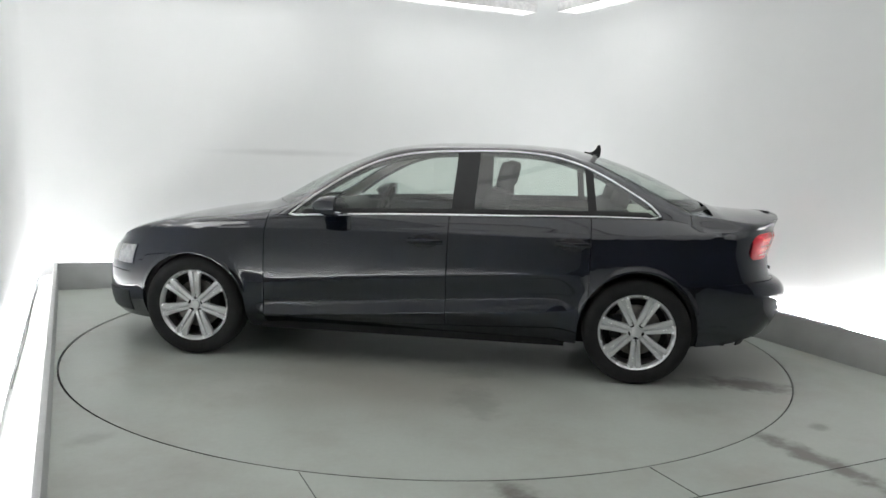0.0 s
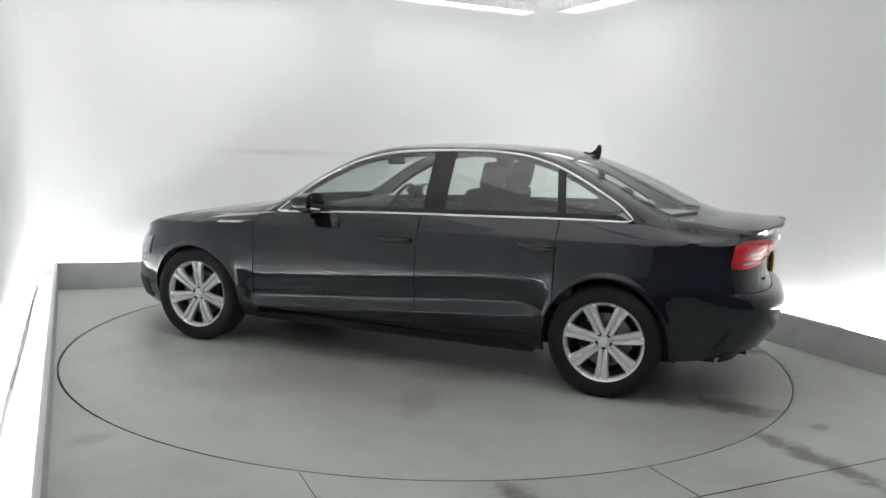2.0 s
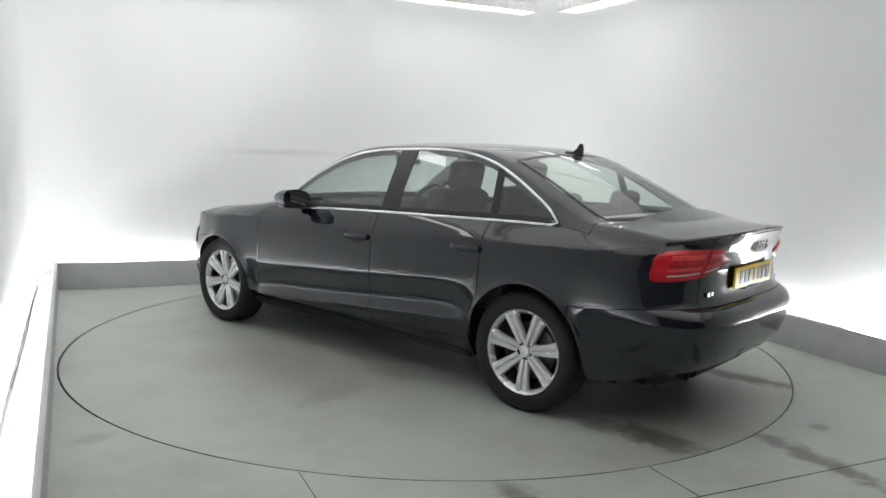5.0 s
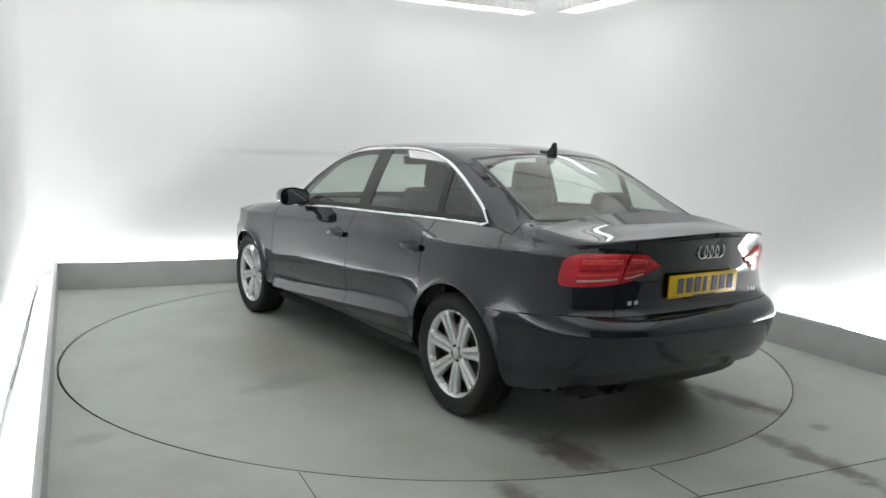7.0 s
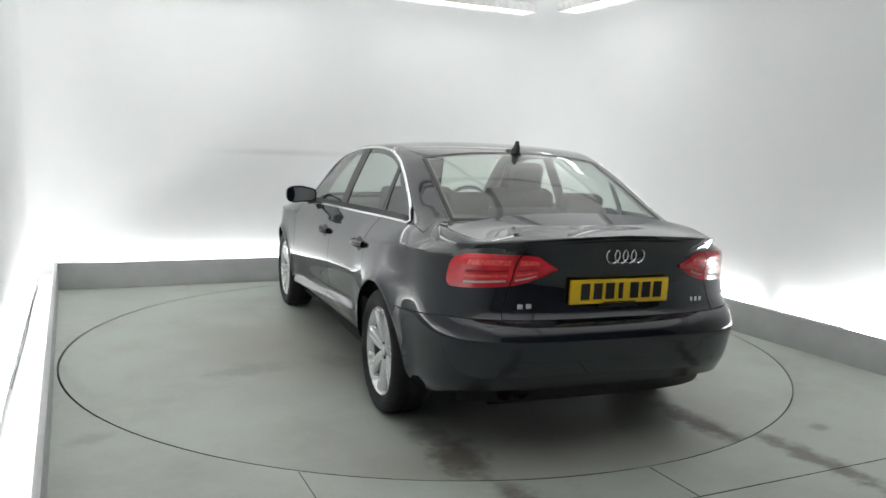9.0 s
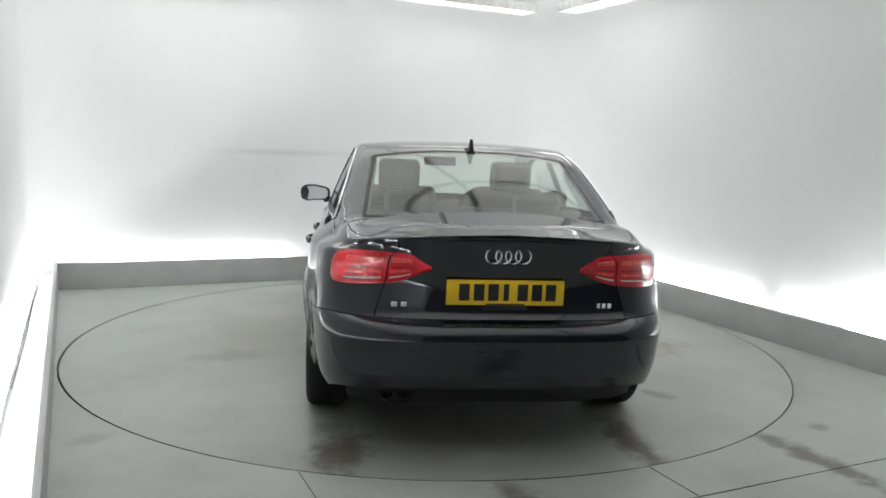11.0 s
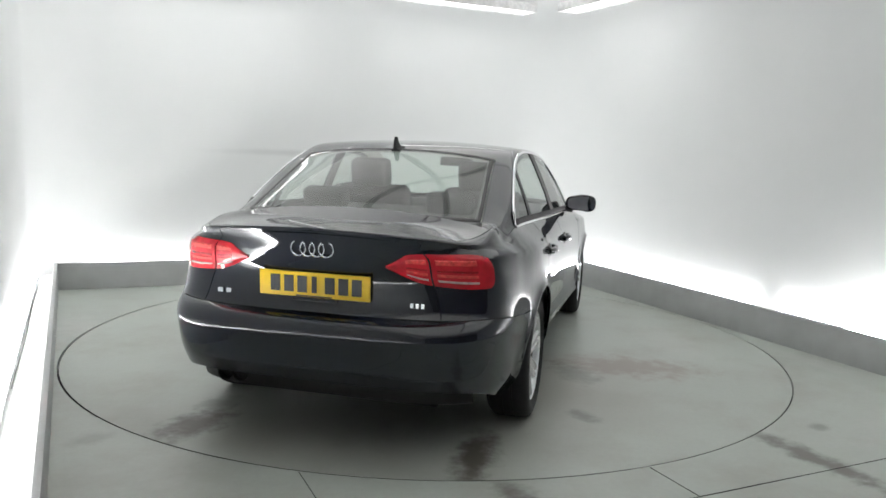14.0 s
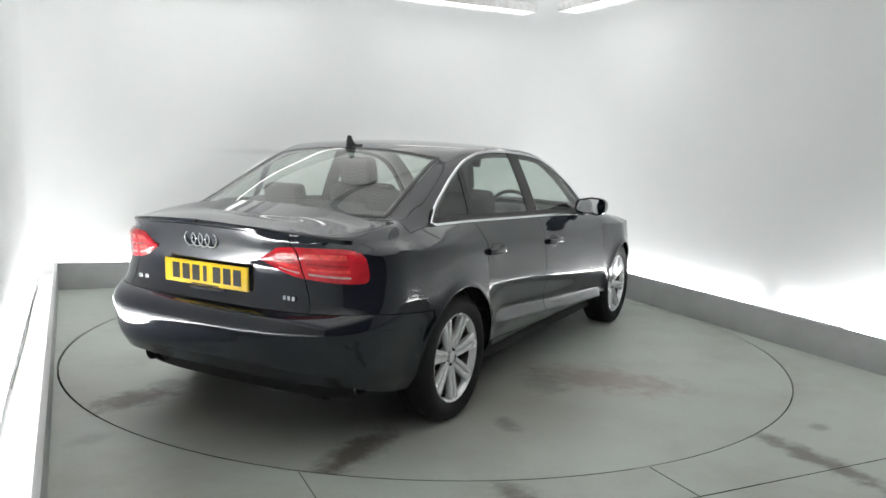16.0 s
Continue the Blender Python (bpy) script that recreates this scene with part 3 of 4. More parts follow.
def loop_point(kind, s, k):
    xa, _ = plan_point(kind, s, 0.6)
    lo, mid, hi = max(low_edge(xa), arch_z(xa)), middle_z(xa), belt_z(xa)
    if kind == "rear":
        y_here = plan_point(kind, s, 0.98)[1]
        hi = 1.022 - 0.050 * (y_here / 0.72) ** 2 - 0.012 * max(0.0, (y_here - 0.55) / 0.2)
    z = lo + (mid - lo) * k / LOW_ROWS if k <= LOW_ROWS else mid + (hi - mid) * (k - LOW_ROWS) / HIGH_ROWS
    if kind == "side" and k < LOW_ROWS and abs(xa) < AXLE - 0.33:
        z = low_steps(xa, k, lo, mid)
    x, y = plan_point(kind, s, z)
    return Vector((x, y, z))


ROWS = LOW_ROWS + HIGH_ROWS
LOOP = [[loop_point(kind, s, k) for kind, s in PATH] for k in range(ROWS + 1)]
CROWN = 14


def top_section(p, kind):
    """From the belt up the side glass and the rail to the middle of the roof, bonnet or boot."""
    x = p.x
    out = [p]
    pane = -1.515 < x < 0.79 and kind == "side"
    ry, rz = min(rail_y(x), p.y * 0.96), max(rail_z(x), p.z + 0.004)
    if kind == "front" or (kind == "rear" and x < -2.0):
        ry, rz = p.y * 0.94, p.z + 0.010 * (p.y / 0.7)
    if kind == "rear":
        ease = max(0.0, min(1.0, (x + 2.28) / 0.48))
        ease = ease * ease * (3 - 2 * ease)
        rz = p.z + 0.010 + max(0.0, rail_z(x) - p.z - 0.010) * ease
        ry = p.y * (0.94 - 0.02 * ease)
    top = max(pane_top(x), p.z) if pane else p.z
    for i in range(1, 7):
        f = i / 6
        z = p.z + (top - p.z) * f
        if pane:
            y = p.y - 0.168 * max(0.0, (z - p.z) / 0.4) ** 1.2
        else:
            y = p.y
        out.append(Vector((x, y, z)))
    d = out[-1]
    solid = not pane and x < 0
    ry = min(ry, d.y - 0.012)
    rz = max(rz, d.z + 0.006)
    for f in (0.33, 0.67):
        bulge = min(0.010, 0.12 * (rz - d.z)) * math.sin(math.pi * f)
        out.append(Vector((x, d.y + (ry - d.y) * f + bulge, d.z + (rz - d.z) * f + bulge)))
    if solid:
        # one even sweep from the flank over the shoulder to the deck
        below = Vector((x, side_y(x, p.z - 0.03) if kind == "side" else p.y + 0.02, p.z - 0.03))
        t0 = (p - below).normalized() * ((p.y - ry) * 1.25)
        end = Vector((x, ry, rz))
        t1 = Vector((0, -1, 0.16)).normalized() * ((p.y - ry) * 1.25)
        if kind == "rear":
            t0.x = t1.x = 0
        settle = max(0.0, min(1.0, (-1.515 - x) / 0.24))
        settle = settle * settle * (3 - 2 * settle)
        flat = out
        out = [p]
        for i in range(1, 9):
            f = i / 9 * settle + (0.01 * i if i < 7 else (i - 6) / 3) * (1 - settle)
            sweep_point = (p * (2 * f ** 3 - 3 * f * f + 1) + t0 * (f ** 3 - 2 * f * f + f) + end * (3 * f * f - 2 * f ** 3) + t1 * (f ** 3 - f * f))
            out.append(flat[i].lerp(sweep_point, settle))
    b = bow(x) if kind == "side" else 0.0
    zc = max(centre_z(x - b), rz + 0.002)
    for i in range(CROWN + 1):
        y = ry * (1 - i / CROWN)
        q = 1 - (y / ry) ** 2
        lift = 1 - (y / ry) ** 2.3
        out.append(Vector((x - b * q, y, rz + (zc - rz) * lift)))
    return out


TOPS = [top_section(LOOP[ROWS][j], kind) for j, (kind, s) in enumerate(PATH)]
TOP_ROWS = len(TOPS[0])
PANE_ROW, RAIL_ROW = 6, 9


def mirrored(v):
    return Vector((v.x, -v.y, v.z))


def panel(name, quads, material, parent, label="", gap=0.0025, flange=0.014, outward=None):
    """Body panel from quads of points: edges drawn back by a gap and folded in."""
    bm = bmesh.new()
    found = {}

    def vert(p):
        key = (round(p.x, 5), round(p.y, 5), round(p.z, 5))
        if key not in found:
            found[key] = bm.verts.new(p)
        return found[key]
    for q in quads:
        vs = []
        for p in q:
            v = vert(p)
            if v not in vs:
                vs.append(v)
        if len(vs) > 2:
            try:
                bm.faces.new(vs)
            except ValueError:
                pass
    bmesh.ops.recalc_face_normals(bm, faces=bm.faces)
    if sum(f.normal.dot(f.calc_center_median() - Vector((f.calc_center_median().x * 0.8, 0, 0.45))) * f.calc_area() for f in bm.faces) < 0:
        bmesh.ops.reverse_faces(bm, faces=bm.faces[:])
    bm.normal_update()
    edges = [e for e in bm.edges if e.is_boundary]
    if flange and edges:
        rim = {v for e in edges for v in e.verts}
        normals = {v: v.normal.copy() for v in rim}
        moves = {}
        for v in rim:
            c = Vector()
            for f in v.link_faces:
                c += f.calc_center_median() - v.co
            if c.length > 1e-6:
                moves[v] = c.normalized() * gap
        for v, d in moves.items():
            v.co += d
        made = bmesh.ops.extrude_edge_only(bm, edges=edges)["geom"]
        for v in (g for g in made if isinstance(g, bmesh.types.BMVert)):
            near = min((w for e in v.link_edges for w in e.verts if w in normals), key=lambda w: (w.co - v.co).length, default=None)
            if near:
                v.co -= normals[near] * flange
        bmesh.ops.recalc_face_normals(bm, faces=bm.faces)
        bm.normal_update()
        if sum(f.normal.dot(f.calc_center_median() - Vector((f.calc_center_median().x * 0.8, 0, 0.45))) * f.calc_area() for f in bm.faces) < 0:
            bmesh.ops.reverse_faces(bm, faces=bm.faces[:])
    return part(name, bm, material, parent, label, 38)


def loop_quads(test, sides=(1, -1)):
    out = []
    for side in sides:
        for k in range(ROWS):
            for j in range(len(PATH) - 1):
                a, b, c, d = LOOP[k][j], LOOP[k][j + 1], LOOP[k + 1][j + 1], LOOP[k + 1][j]
                if test(PATH[j], PATH[j + 1], k, (a + b + c + d) / 4):
                    q = (a, b, c, d)
                    out.append(q if side > 0 else tuple(mirrored(p) for p in reversed(q)))
    return out


def top_quads(test, sides=(1, -1)):
    out = []
    for side in sides:
        for j in range(len(PATH) - 1):
            for i in range(TOP_ROWS - 1):
                q = (TOPS[j][i], TOPS[j + 1][i], TOPS[j + 1][i + 1], TOPS[j][i + 1])
                if test(PATH[j], PATH[j + 1], i, sum(q, Vector()) / 4):
                    out.append(q if side > 0 else tuple(mirrored(p) for p in reversed(q)))
    return out


def span(a, b, lo, hi):
    return a[0] == "side" and b[0] == "side" and lo - 1e-6 <= b[1] and a[1] <= hi + 1e-6


SILL_ROW = 5
LID_ANGLE = 56.5


def is_lid(a, b, k, c):
    return a[0] == "rear" and a[1] >= LID_ANGLE - 1e-6 and k >= LOW_ROWS


def is_bumper(a, b, k, c):
    return (b[0] == "rear" or span(a, b, SIDE_R, -AXLE - 0.77 * 0.358)) and k < LOW_ROWS


def loop_region(a, b, k, c):
    if is_lid(a, b, k, c):
        return "boot_lid"
    if is_bumper(a, b, k, c):
        return "rear_bumper"
    if b[0] == "rear":
        return "rear_quarter"
    if a[0] == "front" or span(a, b, AXLE + 0.78 * 0.352, SIDE_F):
        return "front_bumper" if k < LOW_ROWS - 4 else "front_wing"
    if span(a, b, -0.235, 0.93):
        return "sill" if k < SILL_ROW else "front_door"
    if span(a, b, -1.10, -0.235):
        return "sill" if k < SILL_ROW and c.x > -1.04 else "rear_door"
    if c.x > 0.9:
        return "front_wing"
    return "rear_quarter"


def is_rear_window(a, b, i, c):
    return span(a, b, -1.68, -1.08) and i >= RAIL_ROW + 1


def is_windscreen(a, b, i, c):
    return span(a, b, 0.16, 0.80) and i >= RAIL_ROW + 1


def is_pane(a, b, i, c):
    return i < PANE_ROW and span(a, b, -1.515, 0.80)


def top_region(a, b, i, c):
    if is_pane(a, b, i, c):
        return "pane"
    if is_rear_window(a, b, i, c):
        return "rear_window"
    if is_windscreen(a, b, i, c):
        return "windscreen"
    x = (TOPS[PATH.index(a)][0].x + TOPS[PATH.index(b)][0].x) / 2
    if i >= RAIL_ROW and x < -1.73 + 1e-6:
        return "boot_lid"
    if i >= RAIL_ROW and x > 0.80:
        return "bonnet"
    if x > 0.93:
        return "front_wing"
    if x < -1.0 or i < RAIL_ROW:
        return "roof" if x > -1.70 else "rear_quarter"
    return "roof"


def build_body(car):
    paint_mat = M["paint"]
    for name, sides in (("front_door", "each"), ("rear_door", "each"), ("sill", "each"), ("front_wing", "each"), ("rear_quarter", "each"), ("front_bumper", "both"), ("rear_bumper", "both"), ("boot_lid", "both"), ("bonnet", "both"), ("roof", "both")):
        for side in ([(1, -1)] if sides == "both" else [(1,), (-1,)]):
            quads = loop_quads(lambda a, b, k, c: loop_region(a, b, k, c) == name, side)
            quads += top_quads(lambda a, b, i, c: top_region(a, b, i, c) == name, side)
            ob = panel(name, quads, paint_mat, car, {"roof": "dark painted roof with pillars"}.get(name, ""))
            if name.endswith("door"):
                s = side[0]
                x0, z0 = (-0.095, 0.812) if name == "front_door" else (-0.995, 0.838)
                door_handle(ob, x0, z0, s)
    # dark inner shell that shows in the panel gaps and wheel arches
    bm = bmesh.new()
    for q in loop_quads(lambda a, b, k, c: True):
        c = sum(q, Vector()) / 4
        bm.faces.new([bm.verts.new(Vector((p.x * 0.985, p.y - math.copysign(0.03, p.y) if abs(p.y) > 0.03 else p.y, p.z - 0.004))) for p in q])
    bmesh.ops.remove_doubles(bm, verts=bm.verts[:], dist=0.0005)
    part("inner_shell", bm, M["under"], car, "black inner side of the body")
    for cover in ("boot_lid", "bonnet"):
        bm = bmesh.new()
        for q in top_quads(lambda a, b, i, c: top_region(a, b, i, c) == cover):
            bm.faces.new([bm.verts.new(p + Vector((0, 0, -0.025))) for p in q])
        bmesh.ops.remove_doubles(bm, verts=bm.verts[:], dist=0.0005)
        part("inner_cover", bm, M["under"], car, "black inner side of a panel")
    bm = bmesh.new()
    for q in top_quads(lambda a, b, i, c: top_region(a, b, i, c) == "roof"):
        bm.faces.new([bm.verts.new(Vector((p.x, p.y * 0.97, p.z - 0.018))) for p in q])
    bmesh.ops.remove_doubles(bm, verts=bm.verts[:], dist=0.0005)
    part("headlining", bm, M["lining"], car, "pale cloth headlining")


def door_handle(door, x0, z0, s):
    y0 = side_y(x0, z0)
    # the shade in the hollow behind the handle, as a flat black sheet
    bm = bmesh.new()
    grid = []
    for r in (0.0, 0.35, 0.7, 0.9, 1.0):
        row = []
        for i in range(25):
            a = 2 * math.pi * i / 24
            x, z = x0 + 0.088 * r * math.cos(a), z0 + 0.042 * r * math.sin(a)
            row.append(Vector((x, s * (side_y(x, z) + 0.0015 * (1 if r < 1 else -1)), z)))
        grid.append(row)
    sheet(bm, grid, 0.0, lambda c: Vector((0, s, 0)))
    part("handle_recess_shade", bm, M["gloss_black"], door, "flat black sheet for the shade in the handle recess")
    bm = bmesh.new()
    pts = [Vector((x0 - 0.10 + 0.20 * i / 10, s * (side_y(x0 - 0.10 + 0.20 * i / 10, z0) + 0.008 + 0.026 * math.sin(math.pi * i / 10) ** 0.5), z0 + 0.003)) for i in range(11)]
    sweep(bm, pts, [Vector((0, s, 0))] * 11, 0.036, 0.014)
    part("handle", bm, M["paint"], door, "body-coloured pull handle")


def pane_point(x, f):
    """A point on the side glass at x, f of the way from the belt to its upper edge."""
    x = min(max(x, -1.514), 0.789)
    zb = belt_z(x)
    yb = side_y(x, zb)
    top = max(pane_top(x), zb)
    z = zb + (top - zb) * f
    return Vector((x, yb - 0.168 * max(0.0, (z - zb) / 0.4) ** 1.2, z))


def build_glass(car):
    for s in (1, -1):
        side = (s,)
        for name, lo, hi in (("front_side_window", -0.30, 0.80), ("rear_side_window", -1.10, -0.30), ("quarter_window", -1.515, -1.10)):
            quads = top_quads(lambda a, b, i, c: is_pane(a, b, i, c) and lo <= c.x < hi, side)
            bm_ob = panel(name, quads, M["glass"], car, "green-tinted side glass", 0.0, 0.0)
            bm_ob.visible_shadow = False
        # black pillars between the panes
        for name, x0, x1, lean in (("pillar_cover", -0.245, -0.385, -0.02), ("window_divider", -1.085, -1.135, 0.035)):
            bm = bmesh.new()
            grid = []
            for i in range(13):
                f = i / 12
                row = []
                for k in range(5):
                    x = x0 + (x1 - x0) * k / 4 + lean * f
                    p = pane_point(x, f) + Vector((0, 0.004, 0.002))
                    row.append(p if s > 0 else mirrored(p))
                grid.append(row)
            sheet(bm, grid, 0.006, lambda c: Vector((0, s, 0.2)))
            part(name, bm, M["gloss_black"], car, "glossy black window pillar")
        # black seal inside the bright trim, and the trim itself
        upper = [pane_point(0.787 - 2.300 * i / 90, 1.0) for i in range(91)]
        lower = [pane_point(-1.513 + 2.300 * i / 60, 0.0) for i in range(1, 60)]
        ring = upper + lower
        ring = ring if s > 0 else [mirrored(p) for p in ring]
        centre = Vector((-0.35, s * 0.7, 1.12))
        for name, mat, width, height, inward in (("window_trim", M["chrome"], 0.017, 0.006, 0.0), ("window_seal", M["black"], 0.030, 0.003, 0.022)):
            bm = bmesh.new()
            pts = []
            for p in ring:
                zb = belt_z(p.x)
                d = (p.z - zb)
                low = d < 0.02
                shift = Vector((0, 0, inward if low else -inward))
                if inward and pane_top(min(max(p.x, -1.514), 0.789)) - zb < 0.07:
                    shift = Vector()
                pts.append(p + shift + Vector((0, s * (0.003 + 0.2 * inward * (0.3 if not low else -0.3)), 0.0)))
            sweep(bm, pts, [Vector((0, s, 0.35))] * len(pts), width, height, True)
            part(name, bm, mat, car, "bright metal trim round the side windows" if mat is M["chrome"] else "black rubber window seal")
    for name, test in (("rear_window", is_rear_window), ("windscreen", is_windscreen)):
        ob = panel(name, top_quads(test), M["glass"], car, "green-tinted heated rear glass" if name == "rear_window" else "green-tinted windscreen", 0.0, 0.0)
        ob.visible_shadow = False
    # black bands round the rear window
    js = [j for j, p in enumerate(PATH) if p[0] == "side" and -1.681 <= p[1] <= -1.079]
    left = [TOPS[j][RAIL_ROW + 1] for j in js]
    base = [TOPS[js[-1]][i] for i in range(RAIL_ROW + 1, TOP_ROWS)]
    head = [TOPS[js[0]][i] for i in range(RAIL_ROW + 1, TOP_ROWS)]
    edge = left + base[1:] + [mirrored(p) for p in reversed(base[:-1])] + [mirrored(p) for p in reversed(left[:-1])]
    edge = edge + [mirrored(p) for p in head[1:]] + [p for p in reversed(head[1:-1])]
    bm = bmesh.new()
    mid = Vector((-1.46, 0, 1.22))
    pts = [p + (mid - p).normalized() * 0.018 + Vector((-0.001, 0, 0.002)) for p in edge]
    sweep(bm, pts, [Vector((-0.45, 0, 1)).normalized()] * len(pts), 0.034, 0.003, True)
    part("rear_window_seal", bm, M["gloss_black"], car, "black border of the rear window")


def lamp_sheet(upper, lower, angles, lift):
    grid = []
    n = 8
    for a in angles:
        row = []
        for i in range(n + 1):
            z = lower(a) + (upper(a) - lower(a)) * i / n
            x, y = plan_point("rear", a, z)
            edge = min(1.0, 4 * min(i, n - i) / n + 0.15)
            v = Vector((x, y, z))
            out = Vector((-math.sin(radians(a)) - 0.2, math.cos(radians(a)), 0.1)).normalized()
            row.append(v + out * lift * edge)
        grid.append(row)
    return grid


LAMP_OUT, LAMP_SPLIT, LAMP_IN = 6.0, 56.0, 73.0


def angle_for_y(y, z):
    """The corner angle at which the rear face stands y off the middle."""
    lo, hi = 1.0, 90.0
    for _ in range(40):
        mid = (lo + hi) / 2
        lo, hi = (mid, hi) if plan_point("rear", mid, z)[1] > y else (lo, mid)
    return lo


def build_tail_lamp(car, s):
    lamp_in, split = angle_for_y(0.325, 0.87), LID_ANGLE
    out = 25.0
    upper = curve([(out, 0.898), (out + 2, 0.921), (out + 9, 0.937), (split, 0.940), (split + 6, 0.937), (lamp_in, 0.884)])
    lower = curve([(out, 0.800), (out + 2, 0.786), (out + 9, 0.784), (split, 0.800), (split + 4, 0.808), (lamp_in, 0.870)])
    lamp = None
    for name, a0, a1, label in (("tail_lamp", out, split - 0.4, "red tail lamp wrapped round the rear corner"), ("boot_lamp", split + 0.4, lamp_in, "red inner tail lamp on the boot lid")):
        angles = [a0 + (a1 - a0) * i / 16 for i in range(17)]
        for part_name, f0, f1, mat, lift in ((name, 0.0, 1.0, "red", 0.010), ("lamp_band", 0.44, 0.54, "red_dark", 0.0115), ("lamp_band", 0.62, 0.86, "red_bright", 0.0118), ("lamp_band", 0.27, 0.42, "red_bright", 0.0118), ("reversing_strip", 0.13, 0.22, "lamp_clear", 0.0115)):
            if part_name == name:
                up, low = upper, lower
                use = angles
            else:
                def up(a, f=f1):
                    return lower(a) + (upper(a) - lower(a)) * f

                def low(a, f=f0):
                    return lower(a) + (upper(a) - lower(a)) * f
                use = angles[5:-1] if name == "tail_lamp" else angles[1:-7]
            grid = lamp_sheet(up, low, use, lift)
            if s < 0:
                grid = [[mirrored(p) for p in row] for row in grid]
            bm = bmesh.new()
            sheet(bm, grid, 0.004, lambda c: Vector((-1, 0.6 * s, 0)))
            ob = part(part_name, bm, M[mat], car if part_name == name else lamp, label if part_name == name else {"red_dark": "darker red lamp band", "red_bright": "brighter red reflector band", "lamp_clear": "pale reversing lamp strip"}[mat])
            if part_name == name:
                lamp = ob


def build_rear(car):
    # number plate with bars in place of its characters
    tilt = pose(-2.273, 0, 0.776, 0, -2.0, 0)
    bm = bmesh.new()
    box(bm, (0.012, 0.520, 0.111), tilt @ pose(-0.006, 0, 0), 0.003)
    plate = part("number_plate", bm, M["plate"], car, "yellow number plate with black bars")
    for y in (0.183, 0.118, 0.055, -0.002, -0.075, -0.138, -0.200):
        bm = bmesh.new()
        width = 0.024 if abs(y + 0.002) < 0.001 else 0.046
        box(bm, (0.003, width, 0.074), tilt @ pose(-0.0135, y, 0.002), 0.001, 1)
        part("plate_bar", bm, M["ink"], plate)
    bm = bmesh.new()
    box(bm, (0.004, 0.17, 0.006), tilt @ pose(-0.0125, 0, -0.050))
    part("plate_bar", bm, M["ink"], plate)
    bm = bmesh.new()
    box(bm, (0.03, 0.20, 0.012), pose(-2.268, 0, 0.708), 0.004)
    part("plate_ledge", bm, M["black"], car)
    # emblem: four linked bright rings
    emblem = None
    for i in range(4):
        bm = bmesh.new()
        c = Vector((-2.306, 0.0645 - 0.043 * i, 0.940))
        pts = [c + Vector((-0.06 * 0.034 * math.sin(a), 0.034 * math.cos(a), 0.034 * math.sin(a))) for a in (2 * math.pi * k / 32 for k in range(32))]
        sweep(bm, pts, [Vector((-1, 0, 0))] * 32, 0.009, 0.007, True)
        ob = part("emblem" if emblem is None else "emblem_ring", bm, M["chrome"], car if emblem is None else emblem, "row of linked bright metal rings" if emblem is None else "")
        emblem = emblem or ob
    # small bright model badges as bars
    for y0, w in ((0.46, 0.085), (-0.46, 0.075)):
        for k in range(3 if y0 < 0 else 2):
            bm = bmesh.new()
            n = 3 if y0 < 0 else 2
            box(bm, (0.005, w / n * 0.62, 0.021), pose(rear_face_x(y0, 0.712) - 0.004, y0 - w / 2 + w * (k + 0.5) / n, 0.712), 0.0015, 1)
            part("badge_bar", bm, M["chrome"], car, "small bright badge bar")
    # lower valance and exhaust
    bm = bmesh.new()
    grid = []
    for a in [35 + 55 * i / 20 for i in range(21)]:
        row = []
        for z in (0.40, 0.36, 0.32, 0.27, 0.24):
            x, y = plan_point("rear", a, max(z, 0.30))
            row.append(Vector((x + 0.02 + (0.40 - z) * 0.5, y * 0.98, z)))
        grid.append(row)
    full = grid + [[mirrored(p) for p in row] for row in reversed(grid[:-1])]
    sheet(bm, full, 0.01, lambda c: Vector((-1, 0, 0)))
    part("valance", bm, M["black"], car, "black plastic lower valance")
    for y in (0.50, 0.42):
        bm = bmesh.new()
        lathe(bm, [(0.030, -0.11), (0.036, -0.10), (0.038, 0.10), (0.034, 0.10), (0.033, -0.05)], steps=24)
        bmesh.ops.transform(bm, matrix=pose(-2.07, y, 0.300, 0, 0, 90), verts=bm.verts)
        part("exhaust_pipe", bm, M["under"], car, "round sooty exhaust tailpipe")
    # roof aerial
    bm = bmesh.new()
    box(bm, (0.11, 0.05, 0.012), pose(-1.125, 0, 1.377, 0, -12, 0), 0.005)
    aerial = part("aerial", bm, M["black"], car, "short black roof aerial fin")
    bm = bmesh.new()
    outline = [(-1.085, 1.382, 0.010), (-1.125, 1.392, 0.012), (-1.148, 1.412, 0.010), (-1.162, 1.440, 0.007), (-1.178, 1.441, 0.006), (-1.186, 1.412, 0.009), (-1.182, 1.370, 0.012), (-1.09, 1.374, 0.012)]
    flanks = [[bm.verts.new((x, k * w, z)) for x, z, w in outline] for k in (1, -1)]
    bm.faces.new(flanks[0])
    bm.faces.new(flanks[1])
    for i in range(len(outline)):
        j = (i + 1) % len(outline)
        bm.faces.new((flanks[0][i], flanks[0][j], flanks[1][j], flanks[1][i]))
    bmesh.ops.recalc_face_normals(bm, faces=bm.faces)
    part("aerial_fin", bm, M["black"], aerial)


def rear_face_x(y, z):
    return plan_point("rear", angle_for_y(abs(y), z), z)[0]


